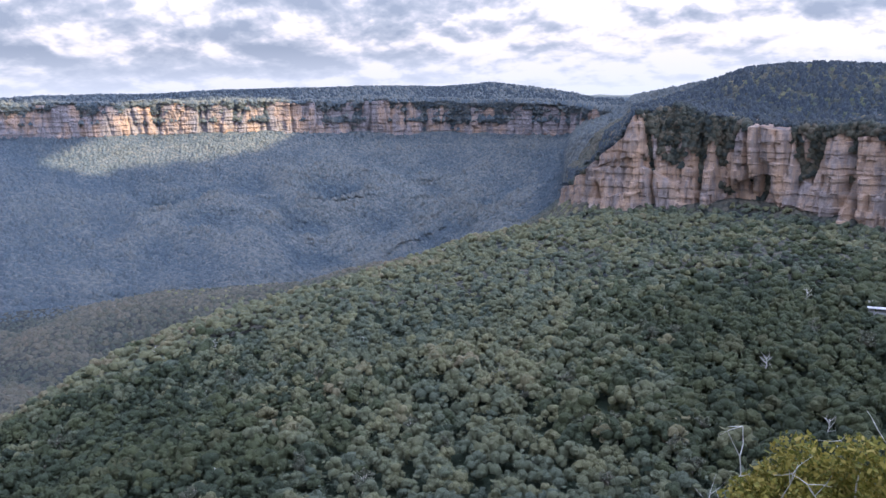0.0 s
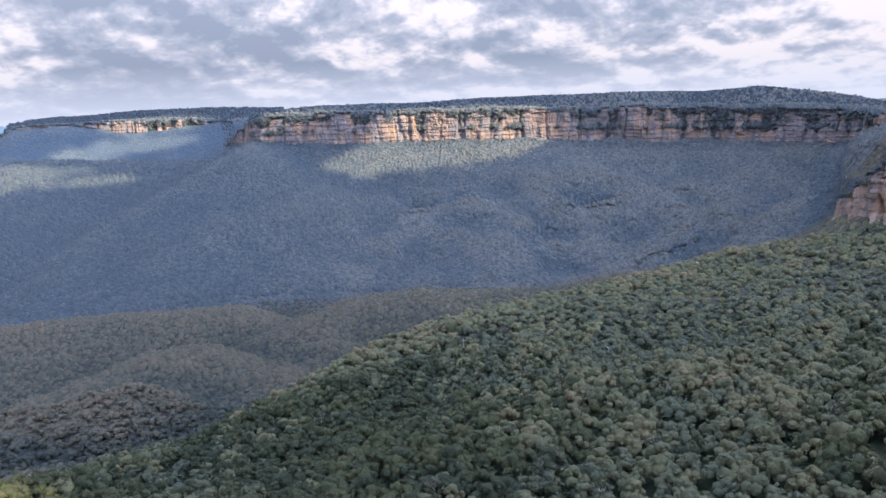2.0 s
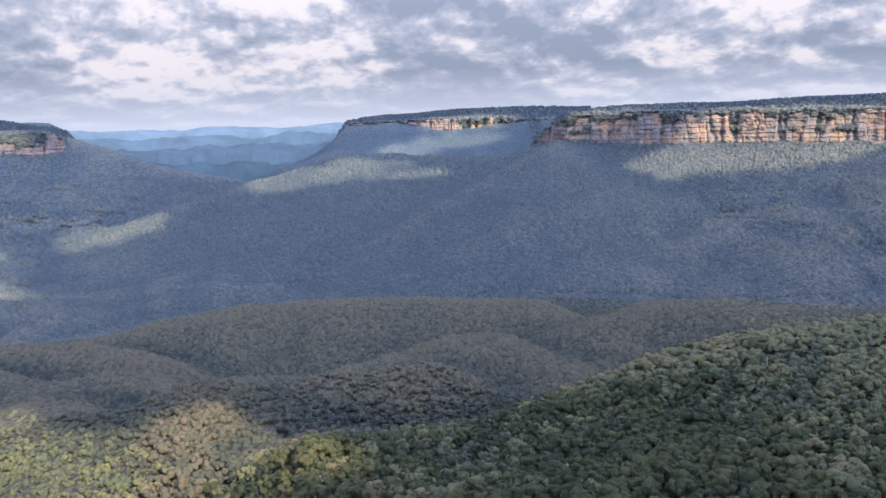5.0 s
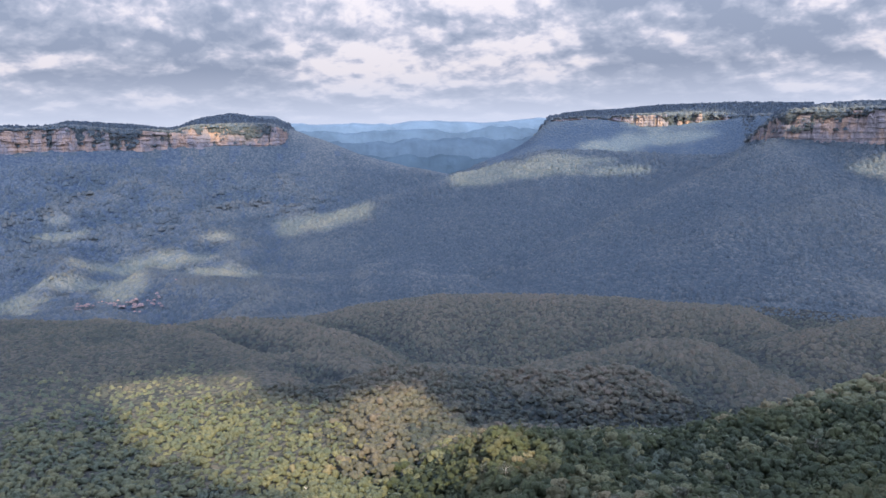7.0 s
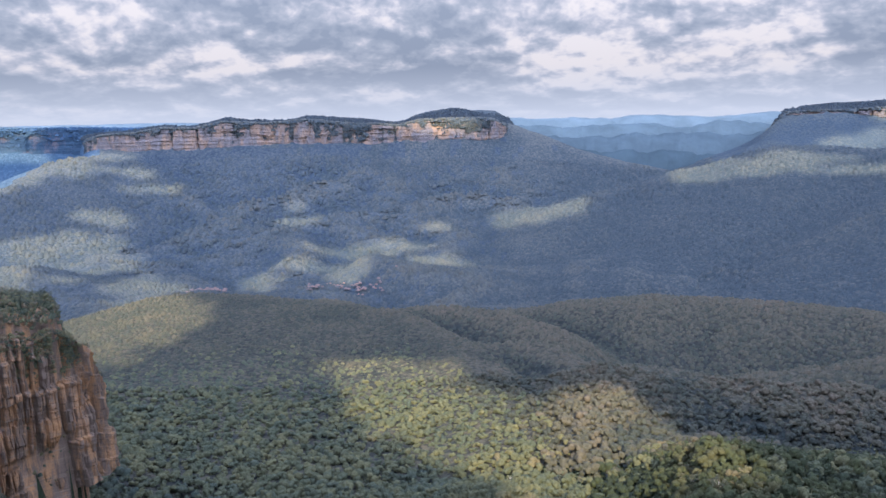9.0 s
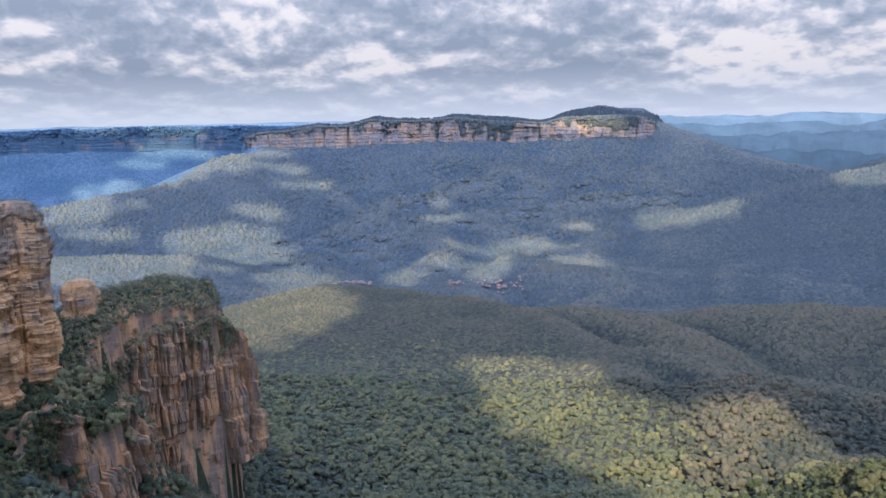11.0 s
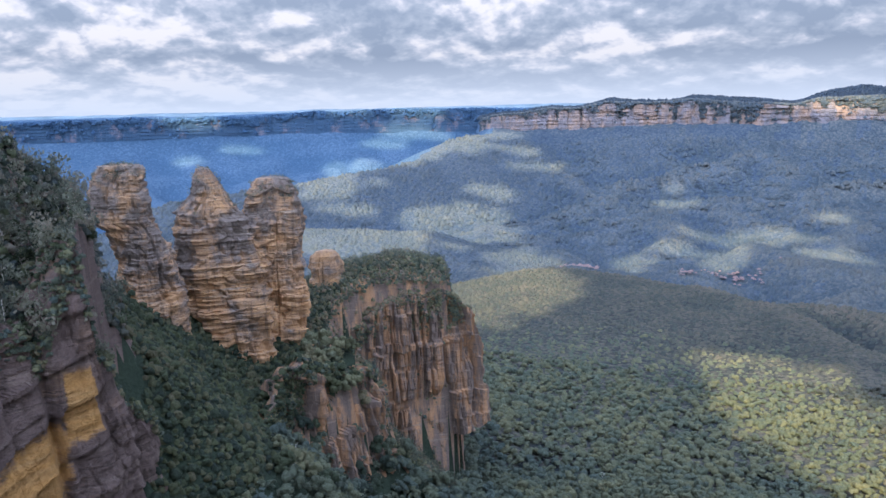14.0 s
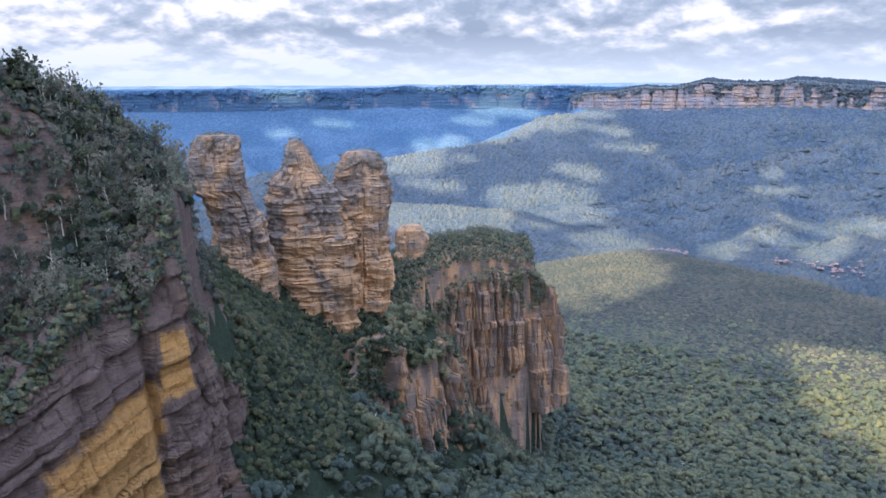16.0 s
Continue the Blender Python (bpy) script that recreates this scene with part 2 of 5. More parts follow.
def canopy_material(name, gap, dark, light, across=0.095):
    """Closed forest seen from kilometres off: crowns of about ten metres, domed, of mixed tints, the shade between them
    painted as darker gaps.
    """
    m, n = material(name)
    pos = n.add("ShaderNodeNewGeometry").outputs["Position"]
    v = n.vec("MULTIPLY", pos, (1.0, 1.0, 0.55))
    v = n.vec("ADD", v, n.vec("MULTIPLY", n.add("ShaderNodeTexNoise", Vector=pos, Scale=0.12, Detail=2.0).outputs["Color"], (9.0, 9.0, 5.0)))
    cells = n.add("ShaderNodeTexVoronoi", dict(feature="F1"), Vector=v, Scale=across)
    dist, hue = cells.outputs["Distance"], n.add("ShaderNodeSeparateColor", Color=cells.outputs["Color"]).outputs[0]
    wide = n.noise(pos, 0.005, 4.0, 0.55)
    leaf = n.noise(pos, 0.5, 3.0, 0.7)
    dry_shade = n.add("ShaderNodeAttribute", dict(attribute_name="dry_shade")).outputs["Fac"]
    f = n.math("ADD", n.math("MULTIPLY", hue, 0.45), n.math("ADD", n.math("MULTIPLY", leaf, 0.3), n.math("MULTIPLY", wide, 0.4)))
    # brings in the ridge and gully tones and the shade painted by bearing
    f = n.math("ADD", f, n.math("MULTIPLY", dry_shade, 0.45))
    crowns = n.ramp(f, [(0.5, dark), (1.0, light)])
    # shade between crowns, put in as a darker colour at the cell edges
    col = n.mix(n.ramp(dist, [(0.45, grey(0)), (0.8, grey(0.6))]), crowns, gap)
    finish(n, col, 0.9, n.math("ADD", n.math("MULTIPLY", dist, -1.0), n.math("MULTIPLY", leaf, 0.25)), 0.75, 7.0, 0.1)
    return m


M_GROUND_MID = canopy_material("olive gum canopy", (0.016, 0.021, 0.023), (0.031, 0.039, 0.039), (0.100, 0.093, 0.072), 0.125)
# the four farther canopies have haze mixed into their colours as blue
M_GROUND_FAR = canopy_material("haze-tinted gum canopy", (0.032, 0.047, 0.062), (0.048, 0.066, 0.081), (0.116, 0.122, 0.116), 0.110)
M_GROUND_WEST = canopy_material("pale haze-tinted canopy", (0.040, 0.060, 0.086), (0.054, 0.076, 0.100), (0.092, 0.108, 0.112), 0.1)
M_GROUND_EAST = canopy_material("haze-blue distant canopy", (0.032, 0.067, 0.115), (0.041, 0.081, 0.132), (0.081, 0.127, 0.184), 0.1)
M_GROUND_SOUTH = canopy_material("deep haze-tinted canopy", (0.028, 0.045, 0.068), (0.044, 0.064, 0.090), (0.098, 0.112, 0.120), 0.105)
M_GROUND = ground_material()


# ---- arithmetic of the land ----
def lattice(ix, iy, iz):
    h = (ix * 374761393 + iy * 668265263 + iz * 1274126177) & 0xFFFFFFFF
    h = ((h ^ (h >> 13)) * 1103515245) & 0xFFFFFFFF
    h = ((h ^ (h >> 16)) * 2246822519) & 0xFFFFFFFF
    return ((h ^ (h >> 15)) & 0xFFFF) / 65535.0


def grain(x, y, z=0.0):
    """Smooth noise from -1 to 1, on arrays."""
    x, y, z = np.broadcast_arrays(np.asarray(x, float), np.asarray(y, float), np.asarray(z, float))
    ix, iy, iz = (np.floor(a).astype(np.int64) for a in (x, y, z))
    fx, fy, fz = x - ix, y - iy, z - iz
    fx, fy, fz = (f * f * (3 - 2 * f) for f in (fx, fy, fz))
    v = 0.0
    for dx in (0, 1):
        for dy in (0, 1):
            for dz in (0, 1):
                w = (fx if dx else 1 - fx) * (fy if dy else 1 - fy) * (fz if dz else 1 - fz)
                v = v + w * lattice(ix + dx, iy + dy, iz + dz)
    return 2 * v - 1


def fbm(x, y, z=0.0, octaves=4, gain=0.5):
    v, a, s = 0.0, 1.0, 0.0
    for i in range(octaves):
        v = v + a * grain(np.asarray(x) * 2 ** i + 17 * i, np.asarray(y) * 2 ** i - 9 * i, np.asarray(z) * 2 ** i + 5 * i)
        s += a
        a *= gain
    return v / s


def spot(b, r, z):
    """A place by its bearing from the lookout (degrees left of +y), its distance and its height."""
    return (-r * math.sin(radians(b)), r * math.cos(radians(b)), z)


def smax(a, b, k=22.0):
    d = np.clip(0.5 + 0.5 * (a - b) / k, 0, 1)
    return a * d + b * (1 - d) + k * d * (1 - d)


def smooth(t):
    t = np.clip(t, 0, 1)
    return t * t * (3 - 2 * t)


def ridge(x, y, crest, fall, width):
    """Height of a ridge whose crest runs through the given spots."""
    best = np.full(np.shape(x), -9e9)
    pts = [spot(*c) for c in crest]
    for (ax, ay, az), (bx, by, bz) in zip(pts, pts[1:]):
        L2 = (bx - ax) ** 2 + (by - ay) ** 2
        t = np.clip(((x - ax) * (bx - ax) + (y - ay) * (by - ay)) / L2, 0, 1)
        d = np.hypot(x - ax - t * (bx - ax), y - ay - t * (by - ay))
        best = np.maximum(best, az + t * (bz - az) - fall * (np.sqrt(d * d + width * width) - width))
    return best


# crests: bearing, distance, height of the ground; then fall of the sides and width of the top
RIDGES = [
    ([(3, 1350, -270), (11, 1480, -340), (20, 1500, -342), (24, 1480, -350), (27, 1430, -362), (31, 1350, -420)], 0.5, 50),
    ([(28, 1500, -430), (30.3, 1600, -410), (33.6, 1700, -394), (41, 1750, -398), (49, 1780, -402), (54.5, 1800, -403), (60, 1820, -428), (68, 1850, -470)], 0.55, 50),
    ([(30, 1250, -400), (36, 1330, -375), (39, 1350, -375), (43, 1330, -400), (49, 1300, -426), (56, 1330, -428), (63, 1350, -426)], 0.55, 45),
    ([(74.7, 1600, -405), (70.7, 1700, -410), (68.2, 1700, -409), (64.9, 1650, -409), (60.8, 1560, -432)], 0.6, 30),
    ([(69, 1330, -400), (65.4, 1350, -395), (62.5, 1330, -388), (59.6, 1260, -400), (57.5, 1200, -430)], 0.6, 30),
    ([(60, 700, -346), (59, 850, -346), (57, 1050, -342), (54.5, 1000, -364), (53, 960, -390)], 0.5, 50),
    ([(52, 1100, -402), (50.1, 1110, -370), (48.5, 1120, -365), (44.5, 1120, -368), (41, 1180, -374)], 0.6, 35),
    ([(64.3, 4250, -30), (62.9, 4200, -72), (60, 4080, -152), (56, 3950, -222), (51, 3900, -290)], 0.45, 40),
    ([(30.8, 3160, -92), (32.2, 3230, -128), (34, 3350, -165), (41, 3500, -150), (46, 3500, -136), (48.2, 3450, -186), (52, 3400, -226), (57, 3300, -300)], 0.35, 60),
    ([(91, 4000, -125), (94.8, 3800, -160), (97.2, 3600, -240), (101, 3500, -277), (105.6, 3400, -304), (114, 3300, -350)], 0.45, 40),
    ([(112, 2750, -405), (105.5, 2700, -402), (102, 2650, -408), (98, 2550, -420), (93, 2400, -480)], 0.25, 60),
    ([(-18, 4800, -10), (-11, 4800, 0), (-6, 4800, -20)], 0.3, 60),
    ([(64, 2300, -500), (70, 2500, -478), (76, 2600, -500), (84, 2500, -520)], 0.3, 60),
]
# the wooded apron below the lookout's cliffs: bearing, a middle distance and its height, the outer edge and its height
APRON = [(-60, 330, -180, 900, -150), (-30, 330, -180, 1000, -160), (-12, 330, -188, 1150, -167), (-4.5, 330, -190, 1080, -184), (3.7, 330, -190, 980, -207),
         (13, 330, -188, 880, -224), (22, 330, -186, 780, -235), (30, 340, -186, 650, -237), (37, 360, -186, 560, -240), (44, 380, -192, 520, -235),
         (50, 400, -205, 500, -228), (56, 600, -305, 720, -335), (62, 740, -365, 1050, -385), (70, 790, -392, 1500, -400), (78, 800, -395, 1800, -408),
         (88, 760, -376, 2000, -405), (95, 700, -345, 1900, -432), (105, 600, -300, 1700, -445), (125, 500, -250, 1500, -420), (150, 400, -200, 900, -250)]
# scarps: bearing, distance, foot, rim, height of the wooded top behind the rim
WEST_NEAR = [(-60, 900, -150, -20, 30), (-36, 1010, -155, -42, 30), (-29, 1050, -158, -42, 28), (-25, 1090, -150, -48, 37), (-20, 1130, -145, -40, 32),
             (-16, 1150, -158, -26, 6), (-13.2, 1165, -156, -32, -16), (-12.6, 1175, -156, -56, -46), (-10.8, 1190, -158, -88, -80), (-9.4, 1210, -158, -115, -110), (-8.8, 1400, -175, -155, -155), (-8.4, 2000, -245, -240, -240)]
WEST_FAR = [(-12.5, 2500, -140, -50, -25), (-10.8, 2700, -130, -40, -22), (-8.5, 2850, -130, -26, 8), (-3.5, 2950, -125, -8, 50), (0, 3000, -125, -4, 40), (7, 3000, -112, 0, 48),
            (15, 2950, -96, 14, 46), (20.5, 3000, -96, 8, 30), (29, 3080, -92, 14, 38), (30.6, 3120, -92, 12, 30), (31.4, 3300, -95, -10, 4), (32.4, 3700, -110, -66, -58), (33.4, 4300, -160, -150, -150)]
WEST_END = [(29, 4300, 0, 4, 50), (33, 4280, -4, 0, 56), (34, 4290, -24, 8, 57), (36, 4300, -34, 16, 57), (38, 4320, -42, 20, 56), (40, 4350, -34, 14, 46), (41.6, 4370, -14, 8, 36), (42.6, 4380, 0, 5, 34), (44.5, 4390, 2, 6, 32), (46, 4400, -6, 0, 26), (46.7, 4450, -60, -50, -10), (47.3, 4800, -160, -140, -90)]
SOLITARY = [(63.8, 4400, -160, -60, -60), (64.4, 4150, -140, -40, 0), (65.2, 4060, -104, -8, 38), (66.2, 4020, -104, 0, 46), (68.2, 4000, -104, 0, 42), (69.5, 4000, -104, 0, 28), (70.5, 4000, -104, -2, 12), (72, 4000, -106, -24, -36), (74, 3990, -116, -16, -10), (78.3, 3980, -98, 0, 14),
            (80.3, 3980, -98, -6, -18), (83.8, 3980, -106, 2, 16), (86, 4000, -116, -24, -34), (88, 4000, -118, -22, -24), (90, 4020, -116, -40, -50), (92, 4050, -106, -50, -58), (93, 4200, -130, -70, -70)]
EAST = [(86, 4800, -160, -30, -20), (88, 4700, -140, -20, -18), (95, 4650, -130, -15, -18), (102, 4600, -120, -10, -17), (109, 4650, -130, -25, -20), (116, 4600, -130, -25, -22), (126, 4600, -120, -30, -20), (140, 4600, -120, -30, -20)]
HILL = [(116.4, 400, -178, -175, -175), (117.2, 374, -160, -142, -138), (118.0, 356, -165, -112, -106), (119.2, 350, -185, -98, -90), (119.7, 346, -188, -58, -50), (120.4, 344, -190, -46, -38), (121.3, 342, -192, -64, -30),
        (122.3, 338, -192, -84, -23), (123.3, 336, -192, -90, -17), (124.3, 335, -192, -80, -11), (126.4, 327, -192, -84, -5), (128.8, 318, -190, -98, 2), (130.7, 312, -190, -110, 8), (132.5, 306, -188, -114, 12),
        (140, 290, -180, -100, 14), (150, 260, -160, -60, 14)]
SISTER_RIDGE = [(121, 440, -98), (119.5, 500, -114), (117.5, 560, -122), (114, 585, -142), (110, 606, -156)]
SHOULDER_RIDGE = [(112, 605, -152), (107, 640, -148), (103, 672, -130), (99, 690, -126), (96.6, 694, -132)]
TERRACE_RIDGE = [(101.3, 600, -196), (103.5, 580, -178), (106.5, 562, -172), (109.5, 535, -190)]


def table(rows, b):
    cols = list(zip(*rows))
    return [np.interp(b, cols[0], c) for c in cols[1:]]


def nearest(x, y, rows):
    """Distance in plan to the line of a scarp, and its foot there."""
    pts = [spot(b, r, f) for b, r, f, *_ in rows]
    best, foot = np.full(np.shape(x), 9e9), np.zeros(np.shape(x))
    for (ax, ay, az), (bx, by, bz) in zip(pts, pts[1:]):
        t = np.clip(((x - ax) * (bx - ax) + (y - ay) * (by - ay)) / ((bx - ax) ** 2 + (by - ay) ** 2), 0, 1)
        d = np.hypot(x - ax - t * (bx - ax), y - ay - t * (by - ay))
        m = d < best
        best, foot = np.where(m, d, best), np.where(m, az + t * (bz - az), foot)
    return best, foot


def scarp(x, y, b, r, rows, drop=250.0, reach=380.0, gentle=0.15, step=50.0, rise=260.0, inset=40.0, ribs=0.0, depth=1e9):
    """Height of a scarp: talus in front of it, wooded plateau behind it."""
    rs, foot, rim, top = table(rows, b)
    inside = (b > rows[0][0]) & (b < rows[-1][0]) & (r > rs)
    d, f = nearest(x, y, rows)
    talus = f - drop * (1 - np.exp(-d / reach)) - gentle * d + ribs * smooth((d - 60) / 300)
    plateau = rim + (top - rim) * smooth((d - inset - step) / rise) - 0.9 * np.maximum(r - rs - depth, 0)
    return np.where(inside, foot + (plateau - foot) * smooth((d - inset) / step), talus)


def land(x, y):
    """Height of the ground."""
    r, b = np.hypot(x, y), np.degrees(np.arctan2(-x, y))
    rm, zm, rc, zc = table(APRON, b)
    inner = np.interp(r, [0, 2.4, 3.2, 20, 60, 150, 330], [-1.7, -1.7, -6, -25, -110, -158, -180])
    t = np.clip((r - rm) / np.maximum(rc - rm, 1), 0, 1)
    near = np.clip((r - 150) / np.maximum(rm - 150, 1), 0, 1)
    d = np.maximum(r - rc, 0)
    apron = np.where(r < 150, inner, np.where(r < rm, -158 + (zm + 158) * near, zm + (zc - zm) * t)) - 0.40 * (np.sqrt(d * d + 3600) - 60)
    rolls = fbm(x / 260, y / 260, 0, 4) * np.clip((r - 200) / 400, 0, 1)
    floor = -525 + 26 * fbm(x / 500, y / 500, 3.3, 4)
    folds = (0.35 - np.abs(fbm(x / 520, y / 520, 1.7, 4))) * (110 + 90 * smooth((r - 1900) / 400)) * smooth((r - 800) / 700) * smooth((3400 - r) / 900)
    z = smax(apron + 18 * rolls, floor + folds)
    for crest, fall, width in RIDGES:
        z = smax(z, ridge(x, y, crest, fall, width) + 9 * rolls + 0.2 * folds)
    z = smax(z, ridge(x, y, SISTER_RIDGE, 1.08, 14) + 4 * rolls, 10)
    # the bluff's two brinks: soil behind each, sheer rock before it
    brink = np.interp(b, [93.4, 94.5, 95.7, 97.9, 100.8, 103.5, 107, 110.5], [690, 666, 656, 648, 640, 620, 594, 558])
    steep = smooth((95.9 - b) / 1.6)
    z = smax(z, ridge(x, y, SHOULDER_RIDGE, 1.0 + 8.0 * steep, 30.0 - 24.0 * steep) + 4 * rolls - 12.0 * smooth((104.5 - b) / 3) * np.maximum(brink + 6 - r, 0), 6)
    brink = np.interp(b, [99.5, 100.5, 103, 106, 109, 111.5], [578, 562, 532, 502, 472, 457])
    z = smax(z, ridge(x, y, TERRACE_RIDGE, 1.0 + 7.0 * smooth((102.5 - b) / 2), 14) + 3 * rolls - 12.0 * np.maximum(brink + 7 - r, 0), 6)
    ribs = (0.3 - np.abs(fbm(x / 330 + 3.1, y / 330, 6.1, 4))) * 150 * smooth((r - 1900) / 500)
    for rows in (WEST_NEAR, WEST_FAR, WEST_END, SOLITARY, EAST):
        z = smax(z, scarp(x, y, b, r, rows, ribs=ribs) + 8 * rolls, 14)
    # the spur of the escarpment that the pillars stand off
    z = smax(z, scarp(x, y, b, r, HILL, 60, 90, 0.6, 8.0, 70.0, 16.0, depth=135.0) + 3 * rolls, 6)
    # a ledge below the railing, where shrubs grow
    z = np.maximum(z, -10.4 - 0.05 * ((b + 28) ** 2 + (2.2 * (r - 19)) ** 2))
    # the plateau behind the lookout
    back = smooth((np.abs(b + 115) - 62) / -12.0)
    home = np.where(r < 3, -1.7, -1.7 + 10 * smooth(r / 300))
    return np.where(back > 0, z + (home - z) * back, z)


def dryness(x, y, span=55.0):
    """Drier ridge crests against damper gullies: 0 to 1, from the bend of the ground, less a painted shade by bearing.
    """
    span = span * np.maximum(1.0, np.hypot(x, y) / 1500)
    around = (land(x + span, y) + land(x - span, y) + land(x, y + span) + land(x, y - span)) / 4
    b = np.degrees(np.arctan2(-x, y))
    # shade put into the hue: bearings 22 to 66 darker, below 16 lighter
    shade_band = (0.46 * smooth((b - 22) / 14) * smooth((66 - b) / 10) - 0.34 * smooth((16 - b) / 10)) * smooth((np.hypot(x, y) - 1800) / 300)
    return np.clip(0.5 - shade_band + (land(x, y) - around) / (0.28 * span), 0, 1)


# ---- meshes ----
def mesh_object(name, verts, faces, mat, parent=None, smooth_=True, attrs=()):
    """faces: an array with the same number of corners in each row."""
    verts = np.ascontiguousarray(verts, np.float32)
    faces = np.ascontiguousarray(faces, np.int32)
    me = bpy.data.meshes.new(name)
    k = faces.shape[1]
    me.vertices.add(len(verts))
    me.vertices.foreach_set("co", verts.ravel())
    me.loops.add(faces.size)
    me.loops.foreach_set("vertex_index", faces.ravel())
    me.polygons.add(len(faces))
    me.polygons.foreach_set("loop_start", np.arange(0, faces.size, k, dtype=np.int32))
    me.polygons.foreach_set("use_smooth", np.full(len(faces), smooth_))
    for key, values in attrs:
        a = me.attributes.new(key, "FLOAT", "POINT")
        a.data.foreach_set("value", np.ascontiguousarray(values, np.float32))
    me.materials.append(mat)
    me.update(calc_edges=True)
    ob = new(name, me)
    if parent:
        ob.parent = parent
    return ob


def grid_faces(nu, nv, wrap=False):
    i, j = np.meshgrid(np.arange(nu if wrap else nu - 1), np.arange(nv - 1), indexing="ij")
    i2 = (i + 1) % nu
    return np.stack([i * nv + j, i2 * nv + j, i2 * nv + j + 1, i * nv + j + 1], -1).reshape(-1, 4)


# ---- the ground, one sheet ----
bearings = np.concatenate([np.arange(-46, 146, 0.4), np.arange(146, 314, 2.0)])
ranges = np.concatenate([[0.01, 0.5, 1.4, 2.4, 3.2, 5, 8, 12, 14, 16, 18, 20, 22, 25, 30, 38, 60, 90, 130, 180], np.geomspace(230, 4960, 215)])
B, R = np.meshgrid(bearings, ranges, indexing="ij")
X, Y = -R * np.sin(np.radians(B)), R * np.cos(np.radians(B))
Y = Y + 0.4 * (R < 0.6)
Z = land(X, Y) + 5.0 * smooth((R - 760) / 100) + 4.0 * smooth((R - 2020) / 120)
ground = mesh_object("ground", np.stack([X, Y, Z], -1).reshape(-1, 3), grid_faces(len(bearings), len(ranges), True), M_GROUND, attrs=[("dry_shade", dryness(X, Y).ravel())])
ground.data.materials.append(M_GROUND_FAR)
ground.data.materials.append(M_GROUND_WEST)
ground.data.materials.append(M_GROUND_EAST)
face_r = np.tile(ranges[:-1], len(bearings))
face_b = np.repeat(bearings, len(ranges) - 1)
# canopy colour goes by distance and bearing, so the ground carries the painted haze
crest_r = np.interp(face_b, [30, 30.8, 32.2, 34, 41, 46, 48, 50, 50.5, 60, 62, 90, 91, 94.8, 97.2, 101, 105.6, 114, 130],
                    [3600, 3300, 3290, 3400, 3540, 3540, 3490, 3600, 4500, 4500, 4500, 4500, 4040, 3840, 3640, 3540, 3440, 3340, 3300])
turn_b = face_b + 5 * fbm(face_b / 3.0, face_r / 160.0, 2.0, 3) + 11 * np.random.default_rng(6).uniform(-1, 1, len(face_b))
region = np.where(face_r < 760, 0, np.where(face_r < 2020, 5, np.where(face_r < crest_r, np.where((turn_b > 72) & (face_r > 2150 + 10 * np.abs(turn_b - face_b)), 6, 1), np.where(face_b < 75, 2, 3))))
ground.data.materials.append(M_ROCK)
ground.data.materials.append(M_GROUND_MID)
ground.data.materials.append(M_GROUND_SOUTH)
ground.data.materials.append(M_SPUR)
ground.data.materials.append(M_BLUFF)
tilt = np.abs(np.gradient(Z, axis=1)) / np.maximum(np.gradient(R, axis=1), 0.1)
tilt = np.maximum(tilt, np.abs(np.roll(Z, -1, 0) - Z) / np.maximum(R * 0.007, 0.1) * 0.8)
region = np.where((tilt[:, :-1].ravel() > np.where(face_b > 88, 1.5, 2.1)) & (face_r > 30) & (face_r < 1500), np.where((face_b > 112) & (face_b < 150), 7, np.where(face_b > 80, 8, 4)), region)
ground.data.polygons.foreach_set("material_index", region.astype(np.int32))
tagged(ground, "rolling valley floor under dark gum forest", "ground", kind="structure")

# what of the ground shows from the lookout: the steepest sight line up to each distance
slope = np.maximum.accumulate(np.where(R > 200, Z / R, -9), axis=1)


def shows(x, y, z, tall):
    r, b = np.hypot(x, y), np.degrees(np.arctan2(-x, y))
    i = np.clip(((b + 46) / 0.4).astype(int), 0, 479)
    j = np.clip(np.searchsorted(ranges, r) - 1, 0, len(ranges) - 1)
    return (z + tall) / r > slope[i, j] - 0.004


